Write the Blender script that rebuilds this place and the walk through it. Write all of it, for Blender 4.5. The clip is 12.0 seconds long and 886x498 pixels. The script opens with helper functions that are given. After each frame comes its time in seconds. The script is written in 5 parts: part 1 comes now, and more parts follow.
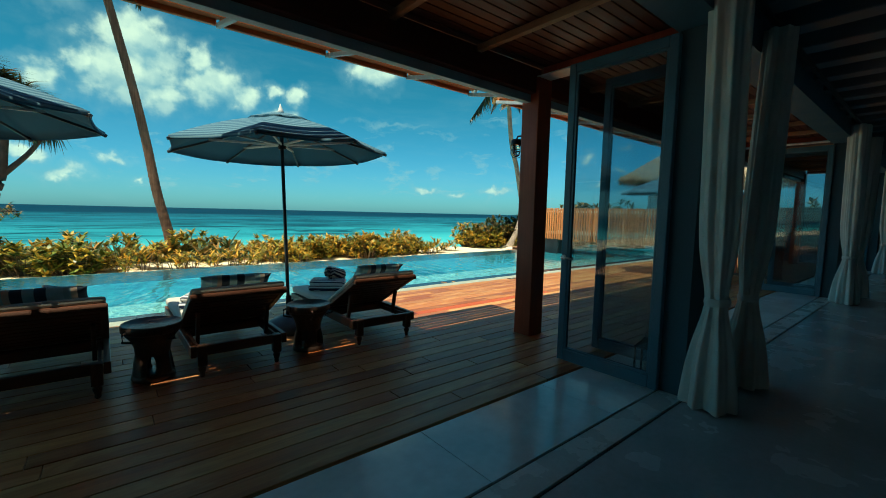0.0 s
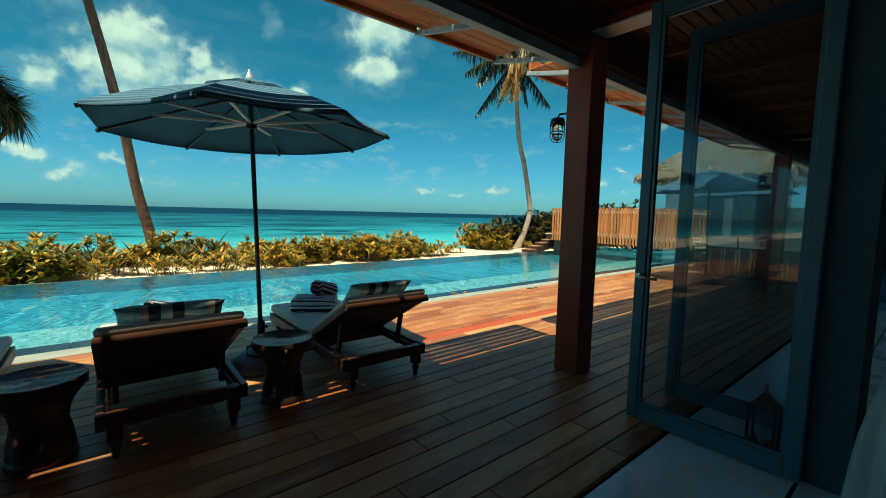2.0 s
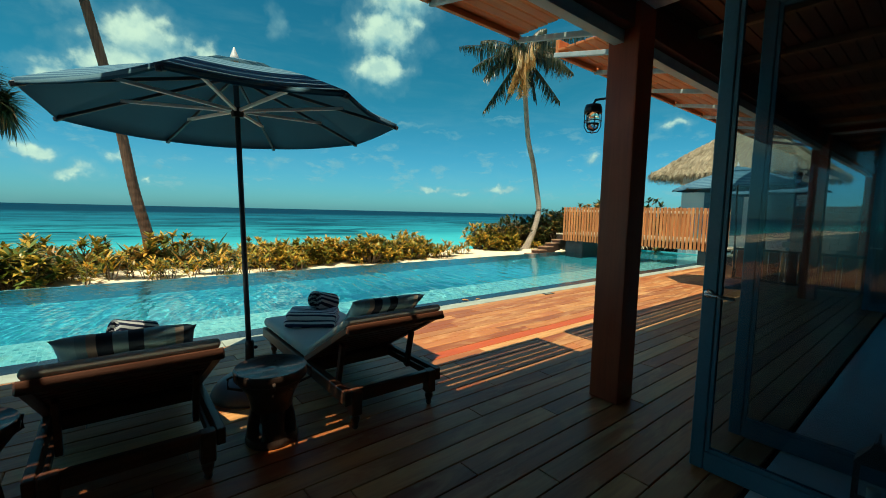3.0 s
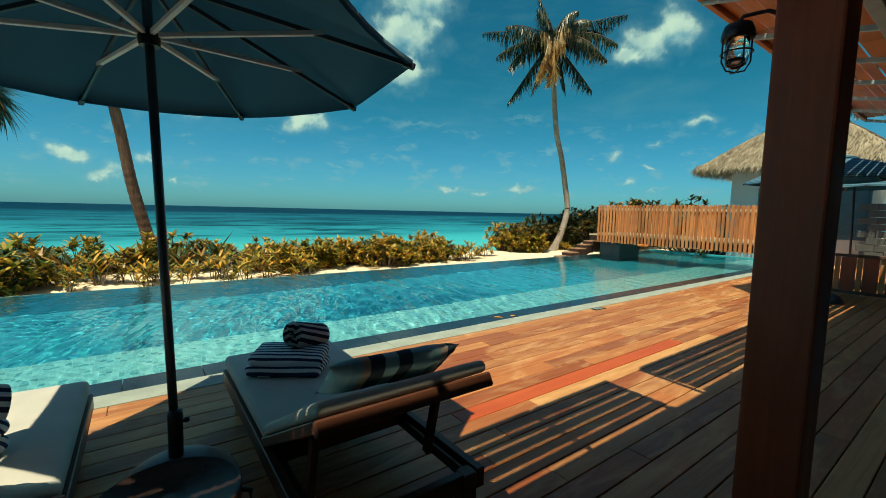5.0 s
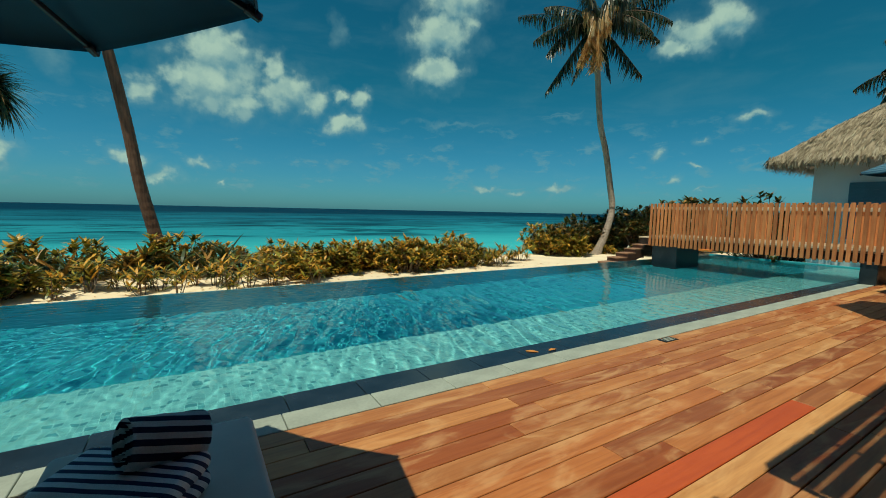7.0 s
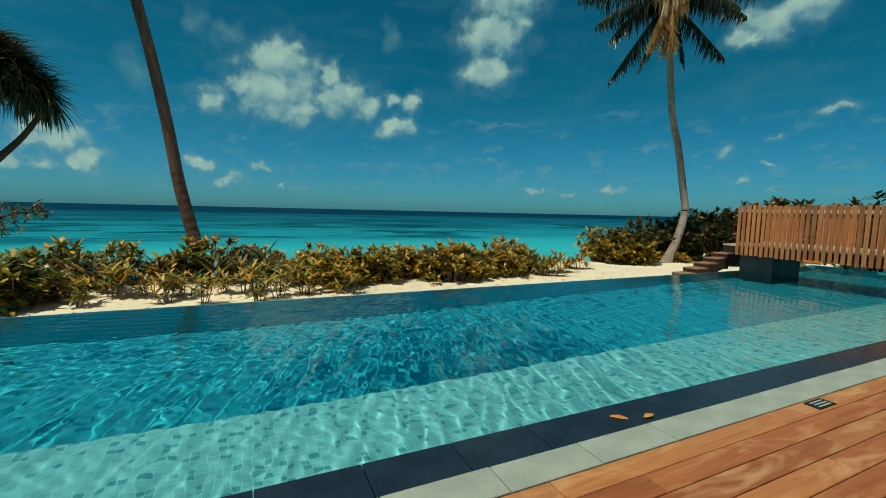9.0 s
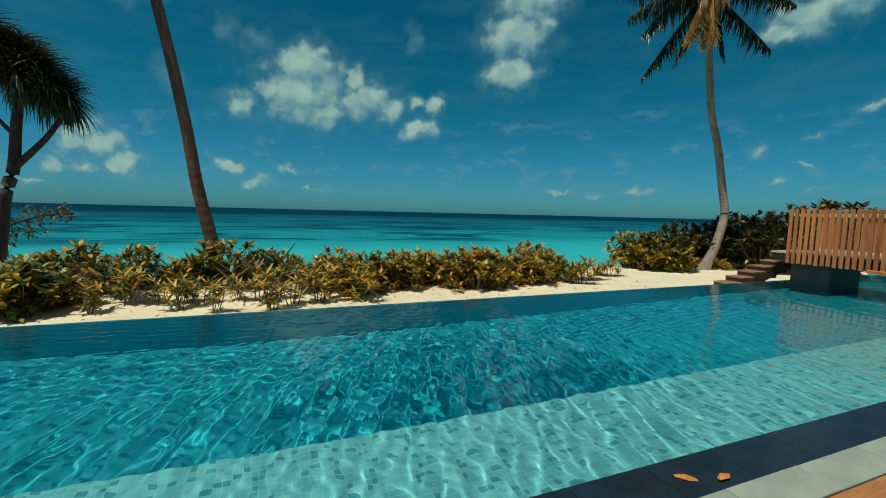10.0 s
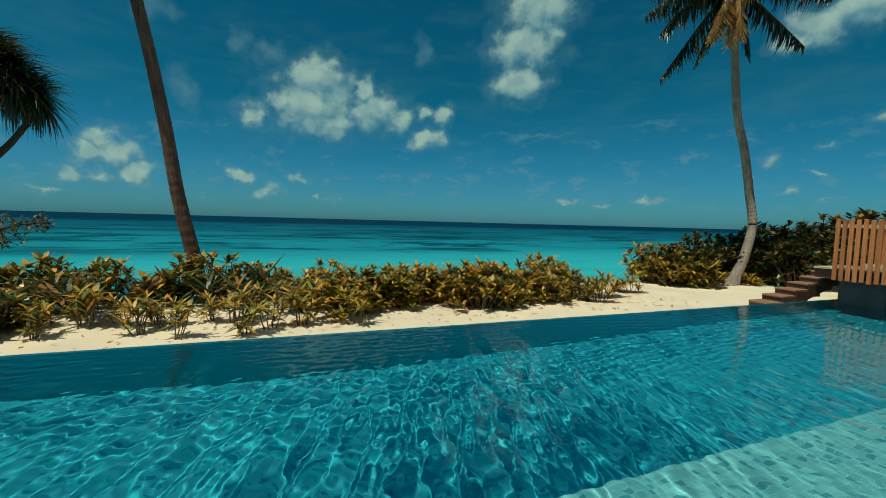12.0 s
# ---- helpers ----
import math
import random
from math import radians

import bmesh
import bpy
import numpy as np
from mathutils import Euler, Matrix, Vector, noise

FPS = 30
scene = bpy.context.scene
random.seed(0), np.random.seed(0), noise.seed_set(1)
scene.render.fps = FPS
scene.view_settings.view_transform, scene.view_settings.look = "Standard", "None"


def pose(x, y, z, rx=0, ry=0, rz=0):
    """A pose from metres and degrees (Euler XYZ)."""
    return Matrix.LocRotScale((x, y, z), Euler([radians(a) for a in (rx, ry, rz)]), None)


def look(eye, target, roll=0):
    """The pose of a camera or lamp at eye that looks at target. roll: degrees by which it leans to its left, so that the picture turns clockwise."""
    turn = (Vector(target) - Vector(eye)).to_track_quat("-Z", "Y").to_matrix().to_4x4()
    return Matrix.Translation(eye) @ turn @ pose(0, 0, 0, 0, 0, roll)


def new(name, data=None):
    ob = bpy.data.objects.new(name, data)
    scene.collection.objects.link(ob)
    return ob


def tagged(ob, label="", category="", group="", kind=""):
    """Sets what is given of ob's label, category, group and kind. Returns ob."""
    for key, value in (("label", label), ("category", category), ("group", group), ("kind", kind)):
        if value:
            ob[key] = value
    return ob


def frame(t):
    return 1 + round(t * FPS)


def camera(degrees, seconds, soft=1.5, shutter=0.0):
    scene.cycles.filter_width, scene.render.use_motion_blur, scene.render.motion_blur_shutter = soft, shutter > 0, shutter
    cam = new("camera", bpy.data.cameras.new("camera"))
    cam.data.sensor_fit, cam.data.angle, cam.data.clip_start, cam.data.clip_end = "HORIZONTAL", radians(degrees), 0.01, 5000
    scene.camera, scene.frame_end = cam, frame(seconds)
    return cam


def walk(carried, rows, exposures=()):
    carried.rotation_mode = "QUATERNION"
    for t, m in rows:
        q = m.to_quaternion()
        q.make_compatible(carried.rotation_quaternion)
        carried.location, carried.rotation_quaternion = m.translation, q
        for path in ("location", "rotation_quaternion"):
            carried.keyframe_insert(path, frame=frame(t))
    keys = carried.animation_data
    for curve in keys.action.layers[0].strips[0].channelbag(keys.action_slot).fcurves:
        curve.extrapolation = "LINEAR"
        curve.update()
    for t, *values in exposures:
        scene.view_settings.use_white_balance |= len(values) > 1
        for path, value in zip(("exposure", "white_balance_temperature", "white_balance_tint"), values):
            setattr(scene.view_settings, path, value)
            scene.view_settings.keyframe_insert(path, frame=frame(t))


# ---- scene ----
cam = camera(94.1, 12.0, soft=0.95)
PATH = [
    (0, (0.21, 0.031, 1.413), (1.478, 1.568, 1.241), 1.3),
    (0.5, (0.393, 0.282, 1.422), (1.666, 1.816, 1.254), 1.3),
    (1, (0.516, 0.531, 1.421), (1.793, 2.062, 1.25), 1.3),
    (1.5, (0.645, 0.791, 1.425), (1.918, 2.324, 1.252), 1.4),
    (2, (0.8, 1.034, 1.415), (2.068, 2.572, 1.242), 1.4),
    (2.5, (0.946, 1.259, 1.43), (2.205, 2.803, 1.255), 1.4),
    (3, (1.061, 1.511, 1.437), (2.311, 3.062, 1.259), 1.3),
    (3.2, (1.13, 1.607, 1.436), (2.365, 3.17, 1.255), 1.3),
    (5, (1.759, 2.583, 1.395), (2.939, 4.188, 1.213), 1.3),
    (5.5, (1.988, 2.819, 1.37), (3.135, 4.448, 1.189), 1.4),
    (6, (2.213, 3.07, 1.366), (3.325, 4.723, 1.183), 1.4),
    (6.5, (2.414, 3.335, 1.377), (3.49, 5.012, 1.193), 1.2),
    (7.4, (2.93, 3.73, 1.383), (3.94, 5.455, 1.199), 1.3),
    (8.3, (3.079, 4.213, 1.388), (4.001, 5.978, 1.204), 1.4),
    (8.5, (3.128, 4.296, 1.389), (4.025, 6.074, 1.202), 1.3),
    (9, (3.286, 4.514, 1.412), (4.118, 6.324, 1.23), 1.3),
    (9.5, (3.385, 4.763, 1.429), (4.16, 6.598, 1.247), 1.4),
    (10, (3.488, 4.985, 1.452), (4.222, 6.838, 1.276), 1.4),
    (10.5, (3.63, 5.21, 1.464), (4.34, 7.072, 1.298), 1.4),
    (11, (3.74, 5.411, 1.475), (4.443, 7.276, 1.32), 1.4),
    (11.5, (3.84, 5.633, 1.489), (4.538, 7.501, 1.343), 1.5),
    (12, (3.977, 5.852, 1.477), (4.674, 7.722, 1.344), 1.5),
]
EXPOSURES = [(0.0, 0.42, 6020, -5), (2.5, 0.27, 6020, -4), (5.5, -0.06, 6050, -4), (6.5, -0.34, 5900, -4), (8.5, -0.58, 5480, -6), (12.0, -0.76, 5420, -5)]
walk(cam, [(t, look(eye, target, roll)) for t, eye, target, roll in PATH], EXPOSURES)

# ---- light and world ----
SUN_DIR = Vector((0.345, 0.150, -1.0)).normalized()      # the way the sunlight travels
elev = math.asin(-SUN_DIR.z)
sun_data = bpy.data.lights.new("sun", "SUN")
sun_data.energy, sun_data.angle, sun_data.color = 5.0, radians(0.5), (1.0, 0.83, 0.60)
sun = new("sun", sun_data)
sun.matrix_world = look((0, 0, 60), Vector((0, 0, 60)) + SUN_DIR)

world = bpy.data.worlds.new("world")
scene.world = world
world.use_nodes = True


class Net:
    """Short hand for node trees."""

    def __init__(self, tree):
        self.t = tree
        tree.nodes.clear()

    def n(self, kind):
        return self.t.nodes.new(kind)

    def link(self, a, b):
        self.t.links.new(a, b)

    def put(self, socket, value):
        if isinstance(value, bpy.types.NodeSocket):
            self.t.links.new(value, socket)
        else:
            socket.default_value = value

    def math(self, op, a, b=0.0, c=0.0, clamp=False):
        node = self.t.nodes.new("ShaderNodeMath")
        node.operation, node.use_clamp = op, clamp
        for s, v in zip(node.inputs, (a, b, c)):
            self.put(s, v)
        return node.outputs[0]

    def vec(self, op, a, b=(0, 0, 0), scale=None):
        node = self.t.nodes.new("ShaderNodeVectorMath")
        node.operation = op
        self.put(node.inputs[0], a)
        self.put(node.inputs[1], b)
        if scale is not None:
            self.put(node.inputs["Scale"], scale)
        return node.outputs["Value"] if op in ("LENGTH", "DOT_PRODUCT", "DISTANCE") else node.outputs["Vector"]

    def mix(self, f, a, b, blend="MIX"):
        node = self.t.nodes.new("ShaderNodeMix")
        node.data_type, node.blend_type = "RGBA", blend
        for i, v in ((0, f), (6, a), (7, b)):
            if not isinstance(v, (int, float, bpy.types.NodeSocket)) and len(v) == 3:
                v = (*v, 1)
            self.put(node.inputs[i], v)
        return node.outputs[2]

    def noise(self, vec, scale, detail=3.0, rough=0.55, dist=0.0):
        node = self.t.nodes.new("ShaderNodeTexNoise")
        self.put(node.inputs["Vector"], vec)
        node.inputs["Scale"].default_value, node.inputs["Detail"].default_value = scale, detail
        node.inputs["Roughness"].default_value, node.inputs["Distortion"].default_value = rough, dist
        return node.outputs["Fac"]

    def step(self, v, lo, hi, a=0.0, b=1.0):
        node = self.t.nodes.new("ShaderNodeMapRange")
        node.interpolation_type = "SMOOTHSTEP"
        for s, x in zip(node.inputs, (v, lo, hi, a, b)):
            self.put(s, x)
        return node.outputs[0]

    def scale(self, v, s):
        node = self.t.nodes.new("ShaderNodeMapping")
        self.put(node.inputs["Vector"], v)
        node.inputs["Scale"].default_value = s
        return node.outputs[0]

    def coord(self, which="Object"):
        return self.t.nodes.new("ShaderNodeTexCoord").outputs[which]


w = Net(world.node_tree)
sky = w.n("ShaderNodeTexSky")
sky.sky_type = "NISHITA"
sky.sun_disc, sky.sun_elevation, sky.sun_rotation = False, elev, math.atan2(-SUN_DIR.x, -SUN_DIR.y)
sky.air_density, sky.dust_density, sky.ozone_density = 1.0, 0.6, 2.0
way = w.coord("Generated")
# clouds: azimuth from +y and height in degrees, half width, half height, density of each lobe
CUMULUS = [
    (-4.1, 12.2, 2.4, 2.0, 1), (-1.1, 14.6, 2.0, 2.1, 1), (3.5, 17.3, 3.9, 2.9, 1.2), (2.8, 14.2, 5.1, 3.5, 1.2),
    (5.1, 12.2, 4.2, 2.6, 1), (9.2, 16.7, 2.4, 2.5, 0.8), (10.5, 13.9, 4.6, 3.2, 1), (13.7, 13.3, 3.0, 2.4, 0.9),
    (17.1, 14.3, 1.6, 1.4, 0.9), (20.0, 13.9, 1.8, 1.6, 1), (18.1, 11.2, 3.3, 1.8, 0.9),
]
WISPS = [
    (-5.6, 20.0, 2.8, 3.3, 0.35), (-2.0, 19.3, 4.5, 2.4, 0.5), (-11.7, 14.2, 2.5, 3.4, 0.42), (-14.4, 21.6, 3.5, 2.5, 0.45),
    (16.6, 5.8, 2.4, 1.3, 0.4), (-25.7, 3.8, 1.5, 0.8, 0.4), (17.3, 21.6, 2.0, 3.3, 0.3), (32.7, 11.6, 10.5, 0.6, 0.33),
    (46.3, 12.7, 7.5, 0.5, 0.25), (46.6, 12.3, 6.9, 0.6, 0.3),
]
SEA_BANK = [
    (-19.1, 7.8, 2.0, 1.7, 1), (-20.3, 6.0, 2.0, 2.0, 1), (-18.0, 6.3, 2.6, 2.4, 1), (-15.8, 4.5, 2.2, 1.4, 1),
    (-21.7, 3.9, 1.8, 1.3, 0.8), (-19.0, 3.8, 5.1, 1.7, 0.6), (-5.7, 4.9, 2.5, 1.2, 0.8), (-3.0, 3.3, 3.1, 1.3, 0.7),
    (1.3, 5.1, 2.0, 1.0, 0.7), (3.4, 2.8, 1.9, 0.6, 0.5), (-23.5, 2.3, 4.2, 0.7, 0.4),
]
TOWERS = [
    (32.4, 26.2, 5.7, 3.5, 1), (30.7, 22.1, 5.2, 3.3, 1.1), (30.0, 17.9, 4.4, 2.5, 1), (34.7, 23.4, 3.2, 3.5, 0.6),
    (59.3, 18.8, 2.2, 1.3, 0.9), (61.4, 19.8, 3.1, 2.2, 1), (63.9, 21.2, 3.0, 2.7, 1), (68.0, 11.1, 2.1, 0.9, 0.8),
]
HORIZON_PUFFS = [
    (36.7, 3.1, 2.1, 0.8, 0.9), (46.8, 3.3, 3.5, 0.8, 0.8), (41.6, 2.7, 4.6, 0.6, 0.5), (58.4, 7.4, 1.6, 1.2, 0.6),
    (59.5, 4.4, 1.3, 0.7, 0.6), (62.6, 8.4, 1.2, 0.8, 0.5), (62.2, 5.7, 1.8, 0.5, 0.5), (63.0, 3.2, 2.8, 0.5, 0.5),
]
REST_OF_SKY = [(-60.0, 15.0, 14.0, 6.0, 0.9), (-75.0, 8.0, 8.0, 3.0, 0.8), (160.0, 20.0, 18.0, 7.0, 0.9), (-130.0, 17.0, 15.0, 6.0, 0.9), (108.0, 22.0, 12.0, 6.0, 0.9)]
sepw = w.n("ShaderNodeSeparateXYZ")
w.link(way, sepw.inputs[0])
billow = w.noise(way, 19.0, 4.0, 0.55)
swirl = w.noise(w.vec("ADD", way, (4.1, 1.7, 2.9)), 19.0, 4.0, 0.55)
flat = w.n("ShaderNodeCombineXYZ")
w.link(w.math("ADD", w.math("ARCTAN2", sepw.outputs[0], sepw.outputs[1]), w.math("MULTIPLY", w.math("SUBTRACT", billow, 0.5), 0.075)), flat.inputs[0])
w.link(w.math("ADD", w.math("ARCSINE", sepw.outputs[2]), w.math("MULTIPLY", w.math("SUBTRACT", swirl, 0.5), 0.062)), flat.inputs[1])


def lobes(bank, aside=0.0, up=0.0):
    field = -1.0
    for az, el, half_w, half_h, k in bank:
        away = w.vec("SUBTRACT", flat.outputs[0], (radians(az + aside), radians(el - up), 0))
        r = w.vec("LENGTH", w.vec("MULTIPLY", away, (1 / radians(half_w), 1 / radians(half_h), 0)))
        field = w.math("MAXIMUM", field, w.math("MULTIPLY_ADD", r, -0.9, 0.1 + 0.8 * k))
    return field


puff = w.noise(way, 28.0, 5.0, 0.50)
ragged = w.math("MULTIPLY", w.math("SUBTRACT", puff, 0.5), 1.0)
thick = w.math("ADD", lobes(CUMULUS + SEA_BANK + TOWERS + HORIZON_PUFFS + REST_OF_SKY), ragged)
thin = w.step(w.math("ADD", lobes(WISPS), ragged), -0.35, 0.75, 0.0, 0.52)
halo = w.step(thick, -0.40, 0.25, 0.0, 0.22)
cover = w.math("MAXIMUM", w.math("MULTIPLY", w.step(thick, -0.10, 0.60), 0.90), w.math("MAXIMUM", halo, thin))
veil = w.math("MULTIPLY", w.step(w.noise(w.scale(way, (1, 1, 4)), 5.0, 5.0, 0.6, 0.4), 0.42, 0.8), 0.12)
# small scattered fair-weather puffs low over the sea
band = w.math("MULTIPLY", w.step(sepw.outputs[2], 0.015, 0.05), w.step(sepw.outputs[2], 0.13, 0.24, 1.0, 0.0))
strewn = w.math("MULTIPLY", w.step(w.noise(w.scale(way, (1, 1, 2.3)), 15.0, 6.0, 0.62, 0.2), 0.53, 0.68), w.math("MULTIPLY", band, 0.42))
cover = w.math("MAXIMUM", cover, w.math("MAXIMUM", veil, strewn))
higher = w.noise(w.vec("ADD", way, (-0.014, 0.0, 0.018)), 28.0, 5.0, 0.50)
heaped = CUMULUS + SEA_BANK + TOWERS
crest = w.step(w.math("SUBTRACT", lobes(heaped), lobes(heaped, 0.5, 1.1)), -0.32, 0.30)       # heaps are lit from above
relief = w.step(w.math("SUBTRACT", puff, higher), -0.18, 0.18)
shade = w.math("MULTIPLY", w.math("MULTIPLY_ADD", crest, 0.60, w.math("MULTIPLY", relief, 0.40)), w.step(thick, 0.0, 0.5, 0.3, 1.0))
cloud_col = w.mix(shade, (1.9, 3.8, 4.3), (6.6, 7.9, 6.0))
low = w.mix(w.step(sepw.outputs[2], 0.0, 0.30), (0.30, 0.73, 0.93), (0.165, 0.66, 0.64))
low = w.mix(w.step(sepw.outputs[2], 0.45, 0.95), low, (0.64, 0.62, 0.66))
tinted = w.mix(1.0, sky.outputs[0], low, "MULTIPLY")
bg = w.n("ShaderNodeBackground")
w.link(w.mix(cover, tinted, cloud_col), bg.inputs["Color"])
bg.inputs["Strength"].default_value = 0.098
w.link(bg.outputs[0], w.n("ShaderNodeOutputWorld").inputs["Surface"])


# ---- materials ----
def material(name):
    m = bpy.data.materials.new(name)
    m.use_nodes = True
    net = Net(m.node_tree)
    out = net.n("ShaderNodeOutputMaterial")
    bsdf = net.n("ShaderNodeBsdfPrincipled")
    net.link(bsdf.outputs[0], out.inputs["Surface"])
    return m, net, bsdf


def bump(net, bsdf, height, strength=0.3, distance=0.01):
    b = net.n("ShaderNodeBump")
    b.inputs["Strength"].default_value, b.inputs["Distance"].default_value = strength, distance
    net.link(height, b.inputs["Height"])
    net.link(b.outputs[0], bsdf.inputs["Normal"])


def plain(name, col, rough=0.6, metal=0.0, var=0.18, scale=6.0, grain=60.0, bumps=0.15, spec=0.5):
    """A surface with stains at two scales and a fine relief."""
    m, net, b = material(name)
    p = net.coord()
    big, fine = net.noise(p, scale, 4), net.noise(p, grain, 3)
    f = net.math("ADD", net.math("MULTIPLY", big, 0.7), net.math("MULTIPLY", fine, 0.3))
    dark = tuple(c * (1 - var) for c in col)
    light = tuple(min(1, c * (1 + var)) for c in col)
    net.link(net.mix(net.step(f, 0.3, 0.7), dark, light), b.inputs["Base Color"])
    net.link(net.step(big, 0.2, 0.8, max(0, rough - 0.08), min(1, rough + 0.08)), b.inputs["Roughness"])
    b.inputs["Metallic"].default_value = metal
    b.inputs["Specular IOR Level"].default_value = spec
    bump(net, b, fine, bumps, 0.004)
    return m


def wood(name, dark, light, rough=0.5, axis=0, per_piece=0.5, spec=0.4):
    """Boards with long grain along one axis; each piece takes its own tone."""
    m, net, b = material(name)
    info = net.n("ShaderNodeObjectInfo")
    stretch = [26.0, 26.0, 26.0]
    stretch[axis] = 1.3
    p = net.vec("ADD", net.coord(), net.vec("SCALE", (37.0, 17.0, 53.0), scale=info.outputs["Random"]))
    grain = net.noise(net.scale(p, tuple(stretch)), 1.0, 6, 0.6, 0.6)
    fine = net.noise(net.scale(p, tuple(4 * s for s in stretch)), 1.0, 3, 0.6)
    blot = net.noise(p, 1.6, 4, 0.6, 0.5)
    f = net.math("ADD", net.math("MULTIPLY", grain, 0.55), net.math("MULTIPLY", blot, 0.45))
    col = net.mix(net.step(f, 0.32, 0.68), dark, light)
    tone = net.math("ADD", 1.0 - per_piece / 2, net.math("MULTIPLY", info.outputs["Random"], per_piece))
    col = net.mix(1.0, col, net.vec("SCALE", (1, 1, 1), scale=tone), "MULTIPLY")
    net.link(col, b.inputs["Base Color"])
    net.link(net.step(grain, 0.2, 0.8, rough - 0.12, rough + 0.12), b.inputs["Roughness"])
    b.inputs["Specular IOR Level"].default_value = spec
    bump(net, b, net.math("ADD", grain, net.math("MULTIPLY", fine, 0.5)), 0.25, 0.004)
    return m


def deck_wood():
    """Weathered hardwood deck: every board between ochre, red and brown."""
    m, net, b = material("deck_hardwood")
    rnd = net.n("ShaderNodeObjectInfo").outputs["Random"]
    p = net.vec("ADD", net.coord(), net.vec("SCALE", (37.0, 17.0, 53.0), scale=rnd))
    grain = net.noise(net.scale(p, (1.2, 24, 24)), 1.0, 6, 0.62, 0.7)
    fine = net.noise(net.scale(p, (5, 120, 120)), 1.0, 3, 0.6)
    blot = net.noise(net.scale(p, (1.2, 4, 4)), 1.5, 4, 0.6, 0.8)
    ramp = net.n("ShaderNodeValToRGB")
    net.link(rnd, ramp.inputs[0])
    e = ramp.color_ramp.elements
    e[0].position, e[0].color = 0.0, (0.405, 0.116, 0.030, 1)
    e[1].position, e[1].color = 1.0, (0.515, 0.210, 0.064, 1)
    for pos, c in ((0.15, (0.304, 0.096, 0.032, 1)), (0.3, (0.589, 0.260, 0.083, 1)), (0.45, (0.419, 0.137, 0.040, 1)), (0.6, (0.736, 0.383, 0.133, 1)), (0.75, (0.340, 0.116, 0.040, 1)), (0.88, (0.543, 0.200, 0.059, 1))):
        e.new(pos).color = c
    col = net.mix(net.step(grain, 0.35, 0.7, 0.0, 0.55), ramp.outputs[0], net.mix(1.0, ramp.outputs[0], (0.55, 0.42, 0.36), "MULTIPLY"))
    col = net.mix(net.step(blot, 0.45, 0.72, 0.0, 0.6), col, net.mix(0.7, ramp.outputs[0], (0.82, 0.52, 0.24)))
    net.link(col, b.inputs["Base Color"])
    net.link(net.step(blot, 0.2, 0.8, 0.34, 0.52), b.inputs["Roughness"])
    b.inputs["Specular IOR Level"].default_value = 0.4
    bump(net, b, net.math("ADD", grain, net.math("MULTIPLY", fine, 0.4)), 0.25, 0.004)
    return m


def glass(name, tint=(0.93, 0.97, 0.97), rough=0.0, ior=1.45):
    m, net, b = material(name)
    b.inputs["Base Color"].default_value = (*tint, 1)
    b.inputs["Transmission Weight"].default_value, b.inputs["Roughness"].default_value, b.inputs["IOR"].default_value = 1.0, rough, ior
    return m, net, b


def stripes(name, axis, bands, rough=0.85, weave=240.0):
    """Woven cloth with bands across one direction: (from, colour) in metres of a repeat, whose length comes last."""
    m, net, b = material(name)
    *steps, length = bands
    at = net.math("FRACT", net.math("DIVIDE", net.math("ADD", net.vec("DOT_PRODUCT", net.coord(), axis), 40 * length), length))
    ramp = net.n("ShaderNodeValToRGB")
    net.link(at, ramp.inputs[0])
    ramp.color_ramp.interpolation = "CONSTANT"
    e = ramp.color_ramp.elements
    e[0].position, e[0].color = steps[0][0] / length, (*steps[0][1], 1)
    e[1].position, e[1].color = steps[1][0] / length, (*steps[1][1], 1)
    for pos, c in steps[2:]:
        e.new(pos / length).color = (*c, 1)
    fine = net.noise(net.coord(), weave, 2)
    net.link(net.mix(net.step(fine, 0.3, 0.7, 0.0, 0.35), ramp.outputs[0], net.mix(1.0, ramp.outputs[0], (0.6, 0.6, 0.62), "MULTIPLY")), b.inputs["Base Color"])
    b.inputs["Roughness"].default_value = rough
    bump(net, b, fine, 0.3, 0.003)
    return m


def leaf_material(name, a, c, tip, trans=0.25):
    """Leaves: each one between two greens, some of them dried to the third colour."""
    m, net, b = material(name)
    rnd = net.n("ShaderNodeNewGeometry").outputs["Random Per Island"]
    obj = net.n("ShaderNodeObjectInfo").outputs["Random"]
    mixed = net.math("FRACT", net.math("ADD", net.math("MULTIPLY", rnd, 7.3), obj))
    col = net.mix(mixed, a, c)
    dry = net.math("ADD", rnd, net.math("MULTIPLY", obj, 0.22))
    col = net.mix(net.step(dry, 0.66, 0.9), col, tip)
    col = net.mix(net.step(net.noise(net.coord(), 30, 3), 0.3, 0.7, 0.0, 0.35), col, net.mix(1.0, col, (0.55, 0.6, 0.5), "MULTIPLY"))
    net.link(col, b.inputs["Base Color"])
    b.inputs["Roughness"].default_value = 0.38
    tr = net.n("ShaderNodeBsdfTranslucent")
    net.link(col, tr.inputs["Color"])
    mixs = net.n("ShaderNodeMixShader")
    mixs.inputs[0].default_value = trans
    net.link(b.outputs[0], mixs.inputs[1])
    net.link(tr.outputs[0], mixs.inputs[2])
    out = next(n for n in net.t.nodes if n.type == "OUTPUT_MATERIAL")
    net.link(mixs.outputs[0], out.inputs["Surface"])
    return m


